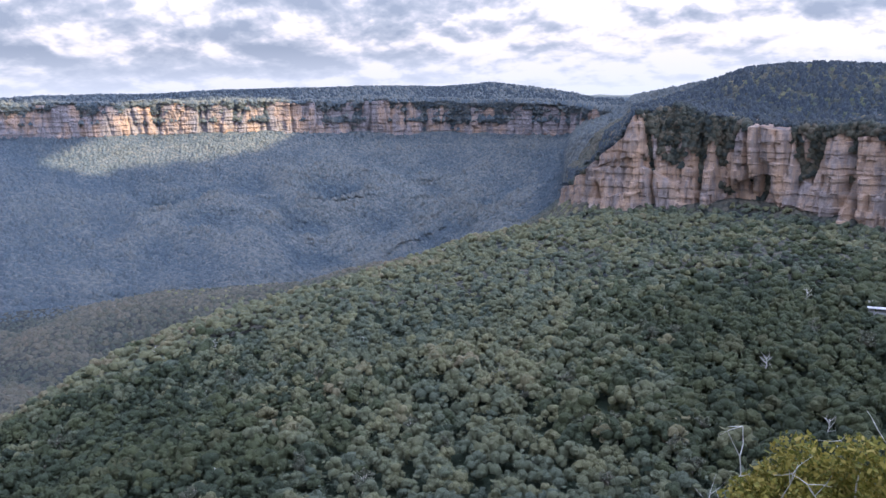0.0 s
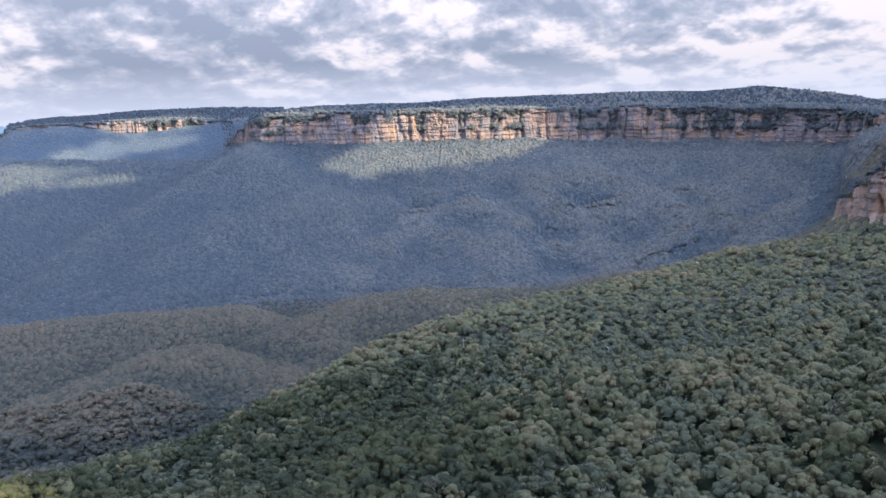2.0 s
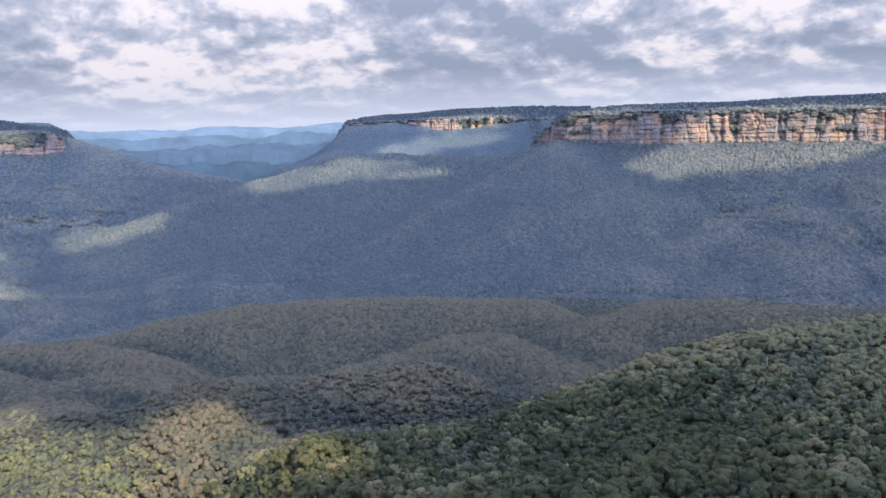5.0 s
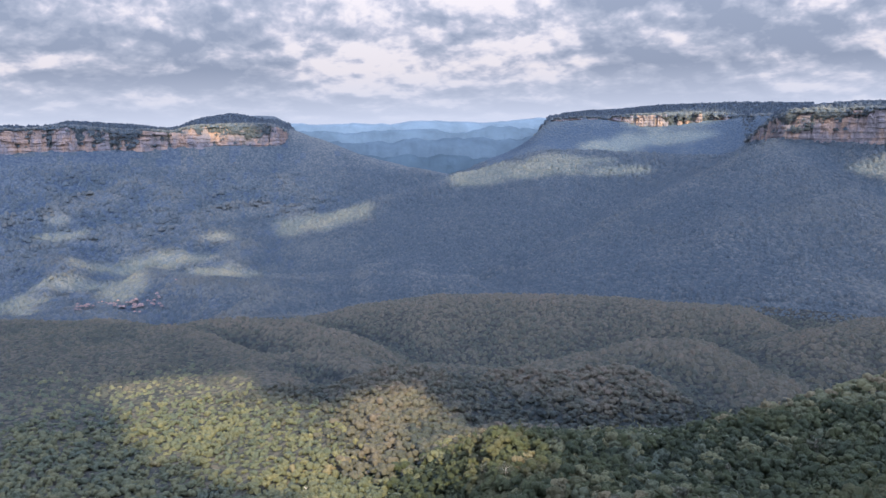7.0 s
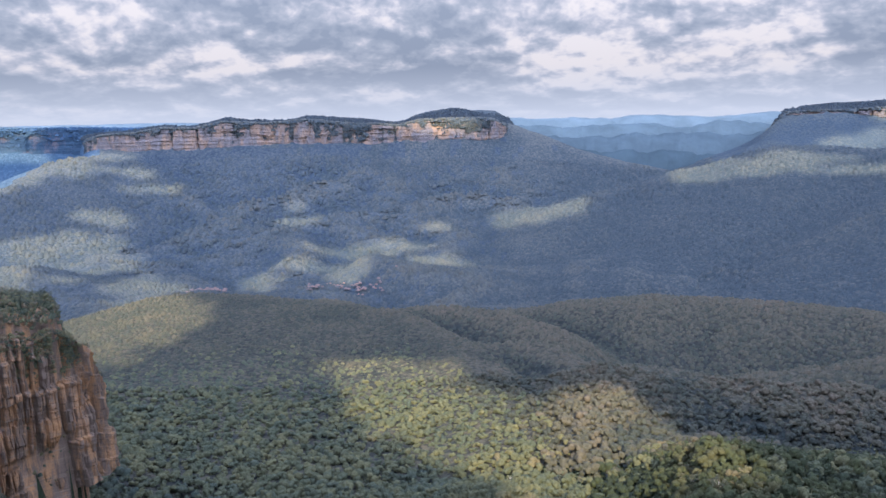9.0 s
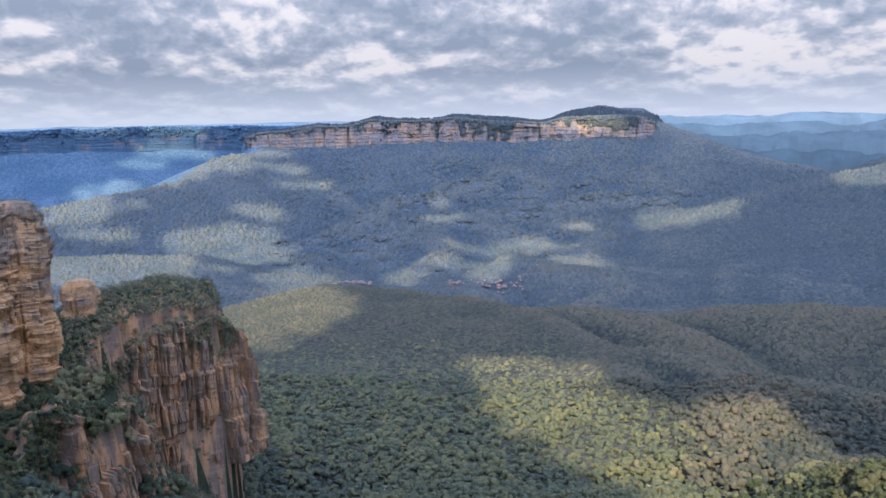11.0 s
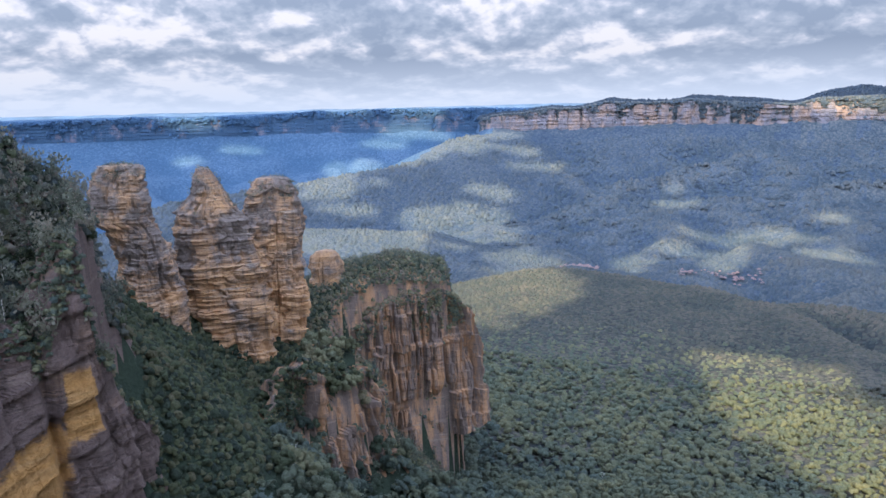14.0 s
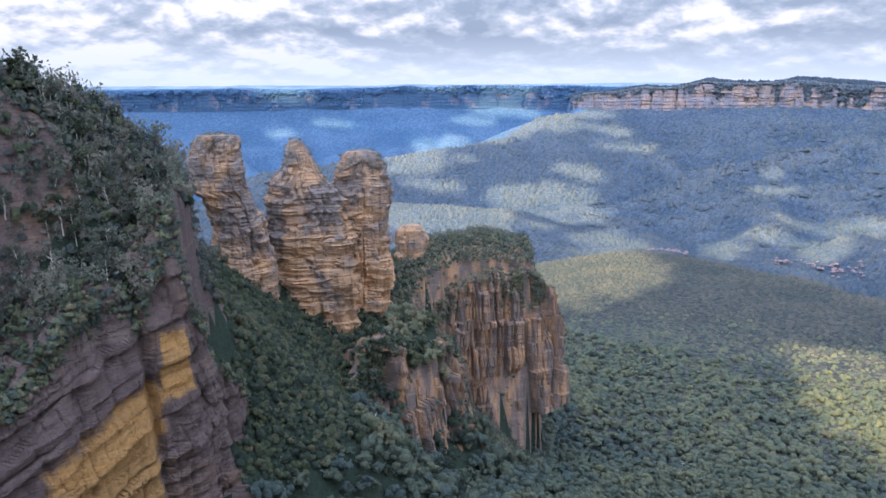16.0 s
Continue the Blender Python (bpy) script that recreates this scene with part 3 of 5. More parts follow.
# ---- cliffs ----
def cliff(name, label, line, mat, nu, nv, column=40.0, deep=10.0, ledge=3.0, lean=0.12, back=120.0, parent=None, seed=0.0, tallness=1.0, joints=((1.0, 0.55), (0.42, 0.30), (0.17, 0.16)), dip=0.0):
    """A rock wall: line holds bearing, distance, foot and rim; buttresses and gullies along it, beds and ledges up it."""
    tops = np.array([spot(*(l[4:6] if len(l) == 6 else l[:2]), 0)[:2] for l in line])
    line = [l[:4] for l in line]
    pts = np.array([spot(b, r, 0)[:2] + (f, t) for b, r, f, t in line])
    seg = np.hypot(*np.diff(pts[:, :2], axis=0).T)
    s = np.concatenate([[0], np.cumsum(seg)])
    u = np.linspace(0, s[-1], nu)
    px, py, foot, rim = (np.interp(u, s, pts[:, k]) for k in range(4))
    qx, qy = np.interp(u, s, tops[:, 0]) - px, np.interp(u, s, tops[:, 1]) - py
    wide = max(3, nu // 40)
    ker = np.ones(wide) / wide
    ex, ey = (np.convolve(np.pad(a, wide // 2, mode="edge"), ker, "valid")[:nu] for a in (px, py))
    tx, ty = np.gradient(ex), np.gradient(ey)
    ln = np.hypot(tx, ty) + 1e-9
    nx, ny = ty / ln, -tx / ln
    flip = np.where(nx * px + ny * py > 0, -1.0, 1.0)
    nx, ny = nx * flip, ny * flip
    v = np.linspace(0, 1, nv)
    U, V = np.meshgrid(u, v, indexing="ij")
    rim = rim + 0.10 * (rim - foot) * fbm(u / (column * 1.6), seed, 7.0, 3)
    foot = foot - 14
    zz = foot[:, None] + (rim - foot)[:, None] * V
    butt = fbm(U / (column * 2.2) + seed, zz / (column * 6), 1.0, 3, 0.5)
    gully = np.abs(fbm(U / (column * 1.3), zz / (column * 9), 5.0 + seed, 3))
    bed_z = zz + dip * U
    beds = fbm(bed_z / 7.0, U / 150.0, 2.0 + seed, 4, 0.6)
    out = deep * 1.3 * butt - deep * 1.2 * np.exp(-(gully / 0.08) ** 2) + ledge * 0.5 * beds + 0.05 * deep * fbm(U / 4, zz / 3, 4.0, 3)
    # blocks between joints, in courses of uneven height
    for size, amount in joints:
        high = column * 0.75 * size * tallness
        course = np.floor((bed_z + 0.35 * high * grain(U / (column * 2), seed, size * 9)) / high)
        wide_ = column * size * (0.7 + 0.6 * lattice(course.astype(np.int64), np.int64(7), np.int64(seed)))
        where = U / wide_ + 0.25 * grain(zz / high, U / column, size * 5) + 13.7 * course
        block = np.floor(where)
        edge = np.minimum(where - block, 1 - where + block)
        out = out - deep * amount * 0.8 * np.exp(-(edge / 0.09) ** 2)
        out = out + deep * amount * (2 * lattice(block.astype(np.int64), course.astype(np.int64), np.int64(seed * 3)) - 1)
    step = np.round(bed_z / 17.0 + 0.5 * beds) - bed_z / 17.0
    out = out + ledge * 0.6 * step
    out = out - lean * (zz - foot[:, None]) + lean * 0.5 * (rim - foot)[:, None]
    gx, gy = px[:, None] + qx[:, None] * V + nx[:, None] * out, py[:, None] + qy[:, None] * V + ny[:, None] * out
    # a lid that runs back under the soil
    lid = np.array([0.15, 0.5, 1.0]) * back
    lx = gx[:, -1:] - nx[:, None] * lid
    ly = gy[:, -1:] - ny[:, None] * lid
    lz = np.repeat(zz[:, -1:], 3, 1) + np.array([1.0, 0.0, -6.0])
    P = np.stack([np.concatenate([gx, lx], 1), np.concatenate([gy, ly], 1), np.concatenate([zz, lz], 1)], -1)
    ob = mesh_object(name, P.reshape(-1, 3), grid_faces(nu, nv + 3), mat, parent, False)
    if label:
        tagged(ob, label, "cliff", kind="structure")
    return ob, P[:, :nv], out, np.stack([nx, ny], -1)


FACES = {}
for key, label, rows, mat, nu, nv, column, deep, ledge, seed in (
        ("cliff_near_west", "tall grey and ochre sandstone cliff with wooded gullies", [r[:4] for r in WEST_NEAR if r[0] > -40], M_ROCK, 520, 90, 46, 14, 3, 2.0),
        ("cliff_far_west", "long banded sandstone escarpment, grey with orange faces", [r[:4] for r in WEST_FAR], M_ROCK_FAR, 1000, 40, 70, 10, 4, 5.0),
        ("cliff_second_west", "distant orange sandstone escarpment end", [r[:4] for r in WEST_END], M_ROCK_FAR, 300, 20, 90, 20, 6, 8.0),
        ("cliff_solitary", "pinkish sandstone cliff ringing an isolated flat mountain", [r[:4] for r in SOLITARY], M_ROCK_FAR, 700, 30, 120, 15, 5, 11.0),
        ("cliff_east", "far haze-blue escarpment with pale broken rock", [r[:4] for r in EAST if r[0] < 130], M_ROCK_EAST, 500, 20, 120, 5, 4, 14.0)):
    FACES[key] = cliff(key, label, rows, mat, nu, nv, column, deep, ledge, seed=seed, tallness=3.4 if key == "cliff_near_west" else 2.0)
FACES["cliff_spur"] = cliff("cliff_spur", "dark layered cliff with a fresh orange scar", [r[:4] for r in HILL if r[0] < 145], M_SPUR, 320, 190, 44, 6, 5.0, back=36, seed=17.0, tallness=1.2, joints=((1.0, 0.5), (0.45, 0.2), (0.2, 0.10)), dip=0.32)


# ---- rock pillars ----
def pillar(name, label, base, profile, seed, mat, na=128, nz=250, turn=0.0):
    """A free-standing rock tower: profile holds height, half width across, half depth and shift across; beds notch it, cracks split it."""
    cx, cy, _ = spot(*base)
    b = radians(base[0])
    across, ahead = np.array([math.cos(b), math.sin(b)]), np.array([-math.sin(b), math.cos(b)])
    prof = np.array(profile)
    z = np.linspace(prof[0, 0], prof[-1, 0], nz)
    w, d, sh_ = (np.interp(z, prof[:, 0], prof[:, k]) for k in (1, 2, 3))
    a = np.linspace(0, 2 * np.pi, na, endpoint=False)
    A, ZZ = np.meshgrid(a, z, indexing="ij")
    ca, sa = np.cos(A + turn), np.sin(A + turn)
    square = 1.0 / (np.abs(ca) ** 3.2 + np.abs(sa) ** 3.2) ** (1 / 3.2)
    beds = fbm(ZZ / 3.6, ca * 0.5 + seed, sa * 0.5, 4, 0.65)
    step = np.round(ZZ / 8.0 + 0.4 * beds + seed) - ZZ / 8.0 - seed
    col = fbm(ca * 1.6 + seed, sa * 1.6, ZZ / 70.0, 3, 0.5)
    crack = np.abs(fbm(ca * 2.4 - seed, sa * 2.4, ZZ / 120.0, 3))
    k = 1 + 0.09 * col + 0.015 * step + 0.025 * beds - 0.14 * np.exp(-(crack / 0.05) ** 2) + 0.03 * fbm(ca * 11, sa * 11, ZZ / 3.0, 3)
    # beds of uneven thickness, hard ones proud and soft ones undercut
    worn = np.clip(0.55 + 1.3 * fbm(ca * 1.3 + seed, sa * 1.3, ZZ / 24, 3), 0.1, 1.3)
    for thick, amount in ((6.5, 0.035 * worn), (2.6, 0.032 * worn), (1.2, 0.018 * worn)):
        layer = np.floor((ZZ + 0.5 * grain(ca * 1.5, sa * 1.5, seed)) / thick + 0.6 * grain(ZZ / (thick * 3), seed, 1.0))
        k = k + amount * (2 * lattice(layer.astype(np.int64), np.floor(1.5 * ca + 0.4 * layer).astype(np.int64), np.floor(1.5 * sa + seed * 10).astype(np.int64)) - 1)
    for high, count, amount in ((19.0, 5, 0.10), (8.0, 7, 0.085), (3.4, 11, 0.05), (1.6, 23, 0.022)):
        course = np.floor((ZZ + 0.5 * high * grain(ca, sa, seed)) / high)
        where = A / 6.2832 * count + 0.37 * course + 0.25 * grain(ZZ / 5, A * 2, seed)
        block = np.floor(where)
        k = k + amount * (2 * lattice(block.astype(np.int64) % count, course.astype(np.int64), np.int64(seed * 10)) - 1)
        k = k - 0.5 * amount * np.exp(-(np.minimum(where - block, 1 - where + block) / 0.05) ** 2)
    q, p = ca * square * k * w + sh_, sa * square * k * d
    P = np.stack([cx + q * across[0] + p * ahead[0], cy + q * across[1] + p * ahead[1], ZZ + 0.3 * grain(q / 6, p / 6, seed)], -1)
    top = P[:, -1].mean(0) + [0, 0, 1.5]
    verts = np.concatenate([P.reshape(-1, 3), [top]])
    f = grid_faces(na, nz, True)
    i = np.arange(na)
    cap = np.stack([i * nz + nz - 1, (i + 1) % na * nz + nz - 1, np.full(na, na * nz), np.full(na, na * nz)], -1)
    ob = mesh_object(name, verts, f, mat, None, False)
    capob = mesh_object("cap", verts, cap[:, :3], mat, ob)
    tagged(ob, label, "rock pillar", group="three rock pillars")
    return ob, P


M_SISTER = sandstone("pillar sandstone", (0.40, 0.325, 0.255), (0.56, 0.325, 0.16), (0.24, 0.192, 0.165), 1.6, 0.435, deep=0.32, skin=(-110.0, -50.0))
PILLARS = []
PILLARS.append(pillar("rock_pillar", "leaning sandstone pillar with a wide grey head and ochre waist", (117.6, 565, 0),
    [(-165, 24, 24, 14), (-119, 19, 20, 14), (-100, 17.3, 18, 11.8), (-85, 16, 16, 10), (-73, 15.5, 15, 6), (-68, 18.8, 16, 0), (-46, 16.5, 14, -2), (-38, 14.5, 12, -1), (-32, 13, 10, 0)], 1.3, M_SISTER))
PILLARS.append(pillar("rock_pillar", "broad stepped sandstone pillar tapering to a small peak", (111.8, 590, 0),
    [(-195, 26, 24, 12), (-167, 23, 24, 13), (-147, 27, 24, 9), (-126, 29, 24, 5.5), (-113, 30.5, 24, 2), (-102, 30, 23, 2), (-82, 28, 20, 1), (-70, 22, 17, -3), (-61, 15, 13, -2.3), (-54, 11, 11, -1.5), (-47, 8.5, 9, -3), (-42, 6.5, 7, -4), (-38, 4.5, 5, -4.5)], 4.1, M_SISTER))
PILLARS.append(pillar("rock_pillar", "rounded sandstone pillar with shrubs on its head", (107.4, 610, 0),
    [(-178, 24, 22, -4), (-130, 21, 20, -4), (-95, 20.5, 18, -4), (-72, 21.5, 18, -3.5), (-62, 18.5, 16, -3.5), (-53, 14, 13, -3), (-48, 10, 10, -3)], 7.7, M_SISTER))

# ---- the shoulder beyond the pillars ----
SHOULDER = [(93.0, 704, -264, -222), (93.25, 686, -262, -208), (93.5, 672, -260, -172), (94.3, 662, -262, -160), (95.7, 652, -268, -158), (97.9, 643, -284, -157), (100.0, 637, -304, -160), (102.2, 626, -306, -172), (104, 615, -300, -186)]
RIBS = [(99.3, 585, -276, -214), (100.5, 560, -276, -190), (103, 530, -296, -176), (106, 500, -292, -170), (109, 470, -276, -196), (111.5, 455, -266, -232)]
FACES["cliff_shoulder"] = cliff("cliff_shoulder", "columned grey and orange sandstone bluff with scrubby top", SHOULDER, M_BLUFF, 420, 120, 19, 6, 1.6, lean=0.05, back=14, seed=23.0, tallness=3.4, joints=((1.0, 0.9), (0.5, 0.55), (0.2, 0.22)))
FACES["cliff_ribs"] = cliff("cliff_ribs", "broken rock ribs below the bluff, half hidden by scrub", RIBS, M_BLUFF, 360, 110, 20, 7, 1.6, lean=0.22, back=10, seed=29.0, tallness=3.0, joints=((1.0, 0.9), (0.45, 0.5), (0.2, 0.2)))
pillar("rock_knob", "small square sandstone stack on the bluff", (104.2, 655, 0), [(-165, 17, 12, 0), (-142, 15, 11, 0), (-126, 14, 10, 0), (-117, 11, 8, 0), (-113, 7, 5, 0)], 9.3, M_SISTER, 48, 40)


# ---- forest ----
def ico(seed, squash=0.8, rough=0.4):
    bm = bmesh.new()
    bmesh.ops.create_icosphere(bm, subdivisions=1, radius=1.0)
    rng = np.random.default_rng(seed)
    v = np.array([p.co for p in bm.verts]) * (1 + rough * rng.uniform(-1, 1, (len(bm.verts), 1)))
    f = np.array([[p.index for p in q.verts] for q in bm.faces])
    bm.free()
    f = f[v[f].mean(1)[:, 2] > -0.3]
    v[:, 2] *= squash
    return v, f


def crown(seed, clumps):
    """A crown of uneven clumps, one unit in radius, its base at zero."""
    rng = np.random.default_rng(seed)
    vs, fs, at = [], [], 0
    for k in range(clumps):
        v, f = ico(seed * 31 + k, rng.uniform(0.6, 0.95))
        if clumps == 1:
            p, s = np.array([0, 0, 0.75]), 1.0
        else:
            a = k * 2.4 + rng.uniform(-0.5, 0.5)
            q = 0.68 * math.sqrt((k + 0.3) / clumps)
            p = np.array([q * math.cos(a), q * math.sin(a), 1.25 - 0.9 * q * q + rng.uniform(-0.5, 0.15)])
            s = rng.uniform(0.36, 0.56) * (1.22 if clumps < 4 else 1.0)
        vs.append(v * s + p)
        fs.append(f + at)
        at += len(v)
    return np.concatenate(vs), np.concatenate(fs)


def gem(seed):
    rng = np.random.default_rng(seed)
    v = np.array([[1, 0, 0.5], [0, 1, 0.6], [-1, 0, 0.4], [0, -1, 0.5], [0.1, 0, 1.5]], float) * rng.uniform(0.8, 1.2, (5, 1))
    return v, np.array([[0, 1, 4], [1, 2, 4], [2, 3, 4], [3, 0, 4]])


def airy(seed, sprays=120, leaf=0.10, stand_=1.0):
    """An open crown of leaf sprays on a few twigs, one unit in radius."""
    rng = np.random.default_rng(900 + seed)
    hub = np.stack([rng.uniform(-0.7, 0.7, 9), rng.uniform(-0.7, 0.7, 9), rng.uniform(0.5, 1.6, 9)], -1)
    p = hub[rng.integers(0, 9, sprays)] + rng.normal(0, 0.24, (sprays, 3))
    a = rng.normal(0, 1, (sprays, 3)) * np.array([1, 1, stand_])
    a /= np.linalg.norm(a, axis=1)[:, None]
    c = np.cross(a, rng.normal(0, 1, (sprays, 3)) * np.array([stand_, stand_, 1]))
    c /= np.linalg.norm(c, axis=1)[:, None]
    s_ = leaf * rng.uniform(0.6, 1.4, (sprays, 1))
    v = np.stack([p - a * s_ - c * s_ * 0.5, p + a * s_ - c * s_ * 0.4, p + a * s_ * 0.8 + c * s_ * 0.5, p - a * s_ * 0.9 + c * s_ * 0.45], 1).reshape(-1, 3)
    k = np.arange(sprays)[:, None] * 4
    return v, np.concatenate([k + np.array([[0, 1, 2]]), k + np.array([[0, 2, 3]])])


def tuft(seed):
    rng = np.random.default_rng(seed)
    a = np.arange(6) * math.pi / 3
    low = np.stack([np.cos(a), np.sin(a), np.full(6, 0.25)], -1) * rng.uniform(0.75, 1.25, (6, 1))
    top = np.stack([0.5 * np.cos(a[::2] + 0.5), 0.5 * np.sin(a[::2] + 0.5), np.full(3, 1.15)], -1) * rng.uniform(0.8, 1.2, (3, 1))
    f = [[6, 7, 8]]
    for i in range(3):
        p, q, r_, w = 2 * i, 2 * i + 1, (2 * i + 2) % 6, 6 + i
        f += [[p, q, w], [q, r_, w], [r_, 6 + (i + 1) % 3, w]]
    return np.concatenate([low, top]), np.array(f)


def plant(name, label, pts, size, forms, mat, seed, tint=None, tall=1.0):
    """Joins one crown per point into a single mesh."""
    rng = np.random.default_rng(seed)
    pick = rng.integers(0, len(forms), len(pts))
    turn = rng.uniform(0, 6.283, len(pts))
    tone = rng.uniform(0, 1, len(pts)) if tint is None else tint
    V, F, T, at = [], [], [], 0
    for k, (v, f) in enumerate(forms):
        m = pick == k
        if not m.any():
            continue
        c, s = np.cos(turn[m])[:, None], np.sin(turn[m])[:, None]
        w = np.stack([v[:, 0] * c - v[:, 1] * s, v[:, 0] * s + v[:, 1] * c, np.broadcast_to(v[:, 2] * tall, (m.sum(), len(v)))], -1) * size[m][:, None, None]
        V.append((w + pts[m][:, None]).reshape(-1, 3))
        F.append((f[None] + (np.arange(m.sum()) * len(v))[:, None, None] + at).reshape(-1, 3))
        T.append(np.repeat(tone[m], len(v)))
        at += m.sum() * len(v)
    ob = mesh_object(name, np.concatenate(V), np.concatenate(F), mat, attrs=[("tint", np.concatenate(T))])
    return tagged(ob, label, "forest", kind="stuff")


def scatter(r0, r1, gap, seed, b0=-36, b1=140):
    """Jittered points over a ring of the land, on the ground."""
    rng = np.random.default_rng(seed)
    n = int(r1 / gap) + 1
    gx, gy = np.meshgrid(np.arange(-n, n) * gap, np.arange(-n, n) * gap, indexing="ij")
    x = gx.ravel() + rng.uniform(-0.48, 0.48, gx.size) * gap
    y = gy.ravel() + rng.uniform(-0.48, 0.48, gx.size) * gap
    r, b = np.hypot(x, y), np.degrees(np.arctan2(-x, y))
    m = (r > r0) & (r < r1) & (b > b0) & (b < b1)
    x, y = x[m], y[m]
    return x, y, land(x, y)


def on_rock(x, y):
    """True where a scarp's face stands, so that no tree floats in front of it."""
    r, b = np.hypot(x, y), np.degrees(np.arctan2(-x, y))
    bad = np.zeros(np.shape(x), bool)
    for rows, hi in ((WEST_NEAR, 92), (WEST_FAR, 92), (WEST_END, 92), (SOLITARY, 92), (EAST, 92), (HILL, 24)):
        hi = np.where((b > -12.9) & (b < -8), 30, hi) if rows is WEST_NEAR else hi
        d = nearest(x, y, rows)[0]
        inside = (b > rows[0][0]) & (b < rows[-1][0]) & (r > table(rows, b)[0])
        tall = table(rows, b)
        bad |= np.where(inside, d < hi, d < 8) & (tall[2] - tall[1] > 24)
    return bad


def near_rocks(x, y):
    """True on the spur and round the pillars, where only scrub and small trees grow."""
    r, b = np.hypot(x, y), np.degrees(np.arctan2(-x, y))
    d = np.minimum(nearest(x, y, SISTER_RIDGE)[0], nearest(x, y, SHOULDER_RIDGE)[0])
    d = np.where((b > 106) | (r > 585), d, 999)
    return ((b > 117.6) & (r > table(HILL, b)[0] - 40) & (r < 900)) | (d < np.where(b < 95, 20, 95))


def leafy(seed):
    """A forest crown: rounded clumps at several heights, with loose leaf sprays over them."""
    rng = np.random.default_rng(700 + seed)
    pieces, at = [], 0
    for k in range(7):
        v, f = ico(seed * 53 + k, rng.uniform(0.62, 0.85), 0.22)
        a = k * 2.4 + rng.uniform(-0.4, 0.4)
        q = 0.74 * math.sqrt(k / 7)
        p = np.array([q * math.cos(a), q * math.sin(a), 1.25 - 0.75 * q * q + rng.uniform(-0.3, 0.15)])
        pieces.append((v * rng.uniform(0.30, 0.46) + p, f + at))
        at += len(v)
    w, g = airy(seed + 40, 12, 0.15, 0.4)
    pieces.append((w * np.array([1.1, 1.1, 1.0]), g + at))
    return np.concatenate([p[0] for p in pieces]), np.concatenate([p[1] for p in pieces])


CROWNS = [leafy(i) for i in range(8)]
AIRY = [airy(i, 64, 0.135) for i in range(6)]
SMALL = [crown(20 + i, 2) for i in range(8)]
ONE = [crown(40 + i, 1) for i in range(6)]
THREE = [crown(50 + i, 3) for i in range(8)]
GEMS = [gem(60 + i) for i in range(6)]
TUFTS = [tuft(80 + i) for i in range(8)]
# the last stand's leaves carry the painted haze
KINDS = [(M_GUM, "gum_forest", "dense olive gum forest on the slopes"), (M_DARK_LEAF, "rainforest", "dark green rainforest in the hollow, dark forest on the slope"),
         (M_VALLEY, "valley_forest", "grey-green gum canopy over the valley"), (M_BLUE, "far_forest", "haze-tinted gum forest below the far cliffs")]


def wood(r0, r1, gap, size, forms, seed, tall=1.0, keep_hidden=0.08, sink=0.0):
    """A ring of forest, its leaf colours picked by distance, bearing and stand."""
    x, y, z = scatter(r0, r1, gap, seed)
    rng = np.random.default_rng(seed + 1)
    m = (shows(x, y, z, 16) | (rng.random(len(x)) < keep_hidden)) & ~on_rock(x, y) & ~near_rocks(x, y)
    px, py, _ = spot(-29.5, 680, 0)
    m &= np.hypot(x - px, y - py) > 17
    x, y, z = x[m], y[m], z[m]
    r, b = np.hypot(x, y), np.degrees(np.arctan2(-x, y))
    stand = fbm(x / 160, y / 160, 9.0, 3)
    u = r * (1 + 0.16 * stand + 0.12 * rng.uniform(-1, 1, len(r)))
    # at bearings 12 to 58 the dark leaves only deepen the slope's tone
    dark_stand = (((b + 22 * stand + rng.uniform(-11, 11, len(r)) > 12) & (b < 58) & (u < 720) & (stand + rng.uniform(-0.6, 0.6, len(r)) > -0.6)) | ((b < -17 + (u - 500) * 0.012 + 16 * stand + rng.uniform(-9, 9, len(r))) & (u < 930)) | ((b > 100) & (u < 560) & (stand + rng.uniform(-0.5, 0.5, len(r)) > 0.1)))
    # at bearings 32 to 60 darker valley leaves start nearer, standing in for cloud shade
    kind = np.where((b > 90) & (r > np.interp(b, [90, 91, 94.8, 97.2, 101, 105.6, 114], [4400, 4040, 3840, 3640, 3540, 3440, 3340])), 4, np.where(r > 2000, 3, np.where(u > np.interp(b, [20, 32, 60, 72], [1250, 760, 760, 1250]), 2, np.where(dark_stand, 1, 0))))
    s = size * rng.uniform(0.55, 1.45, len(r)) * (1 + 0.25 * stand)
    dry_shade = dryness(x, y)
    # the shade painted by bearing reaches the trees through their hue
    hue = np.clip(0.55 * rng.beta(1.6, 1.6, len(r)) + 0.55 * dry_shade - 0.06 + 0.15 * stand - 0.08 * smooth((b - 70) / 20), 0, 1)
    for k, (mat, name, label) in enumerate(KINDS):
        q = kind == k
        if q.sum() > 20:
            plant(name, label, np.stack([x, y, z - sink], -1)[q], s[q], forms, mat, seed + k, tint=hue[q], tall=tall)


wood(230, 700, 8.6, 5.8, CROWNS, 1, 1.35, 0.03)
wood(700, 1180, 8.8, 5.1, THREE, 2, 1.2, 0.03, -0.5)
wood(1180, 2060, 8.6, 4.6, TUFTS, 3, 1.1, 0.03, -1.0)
wood(2060, 3050, 12.5, 6.0, TUFTS, 4, 1.3, 0.02, -3.0)
wood(3050, 3900, 19.0, 8.2, TUFTS, 5, 1.2, 0.0, -3.0)


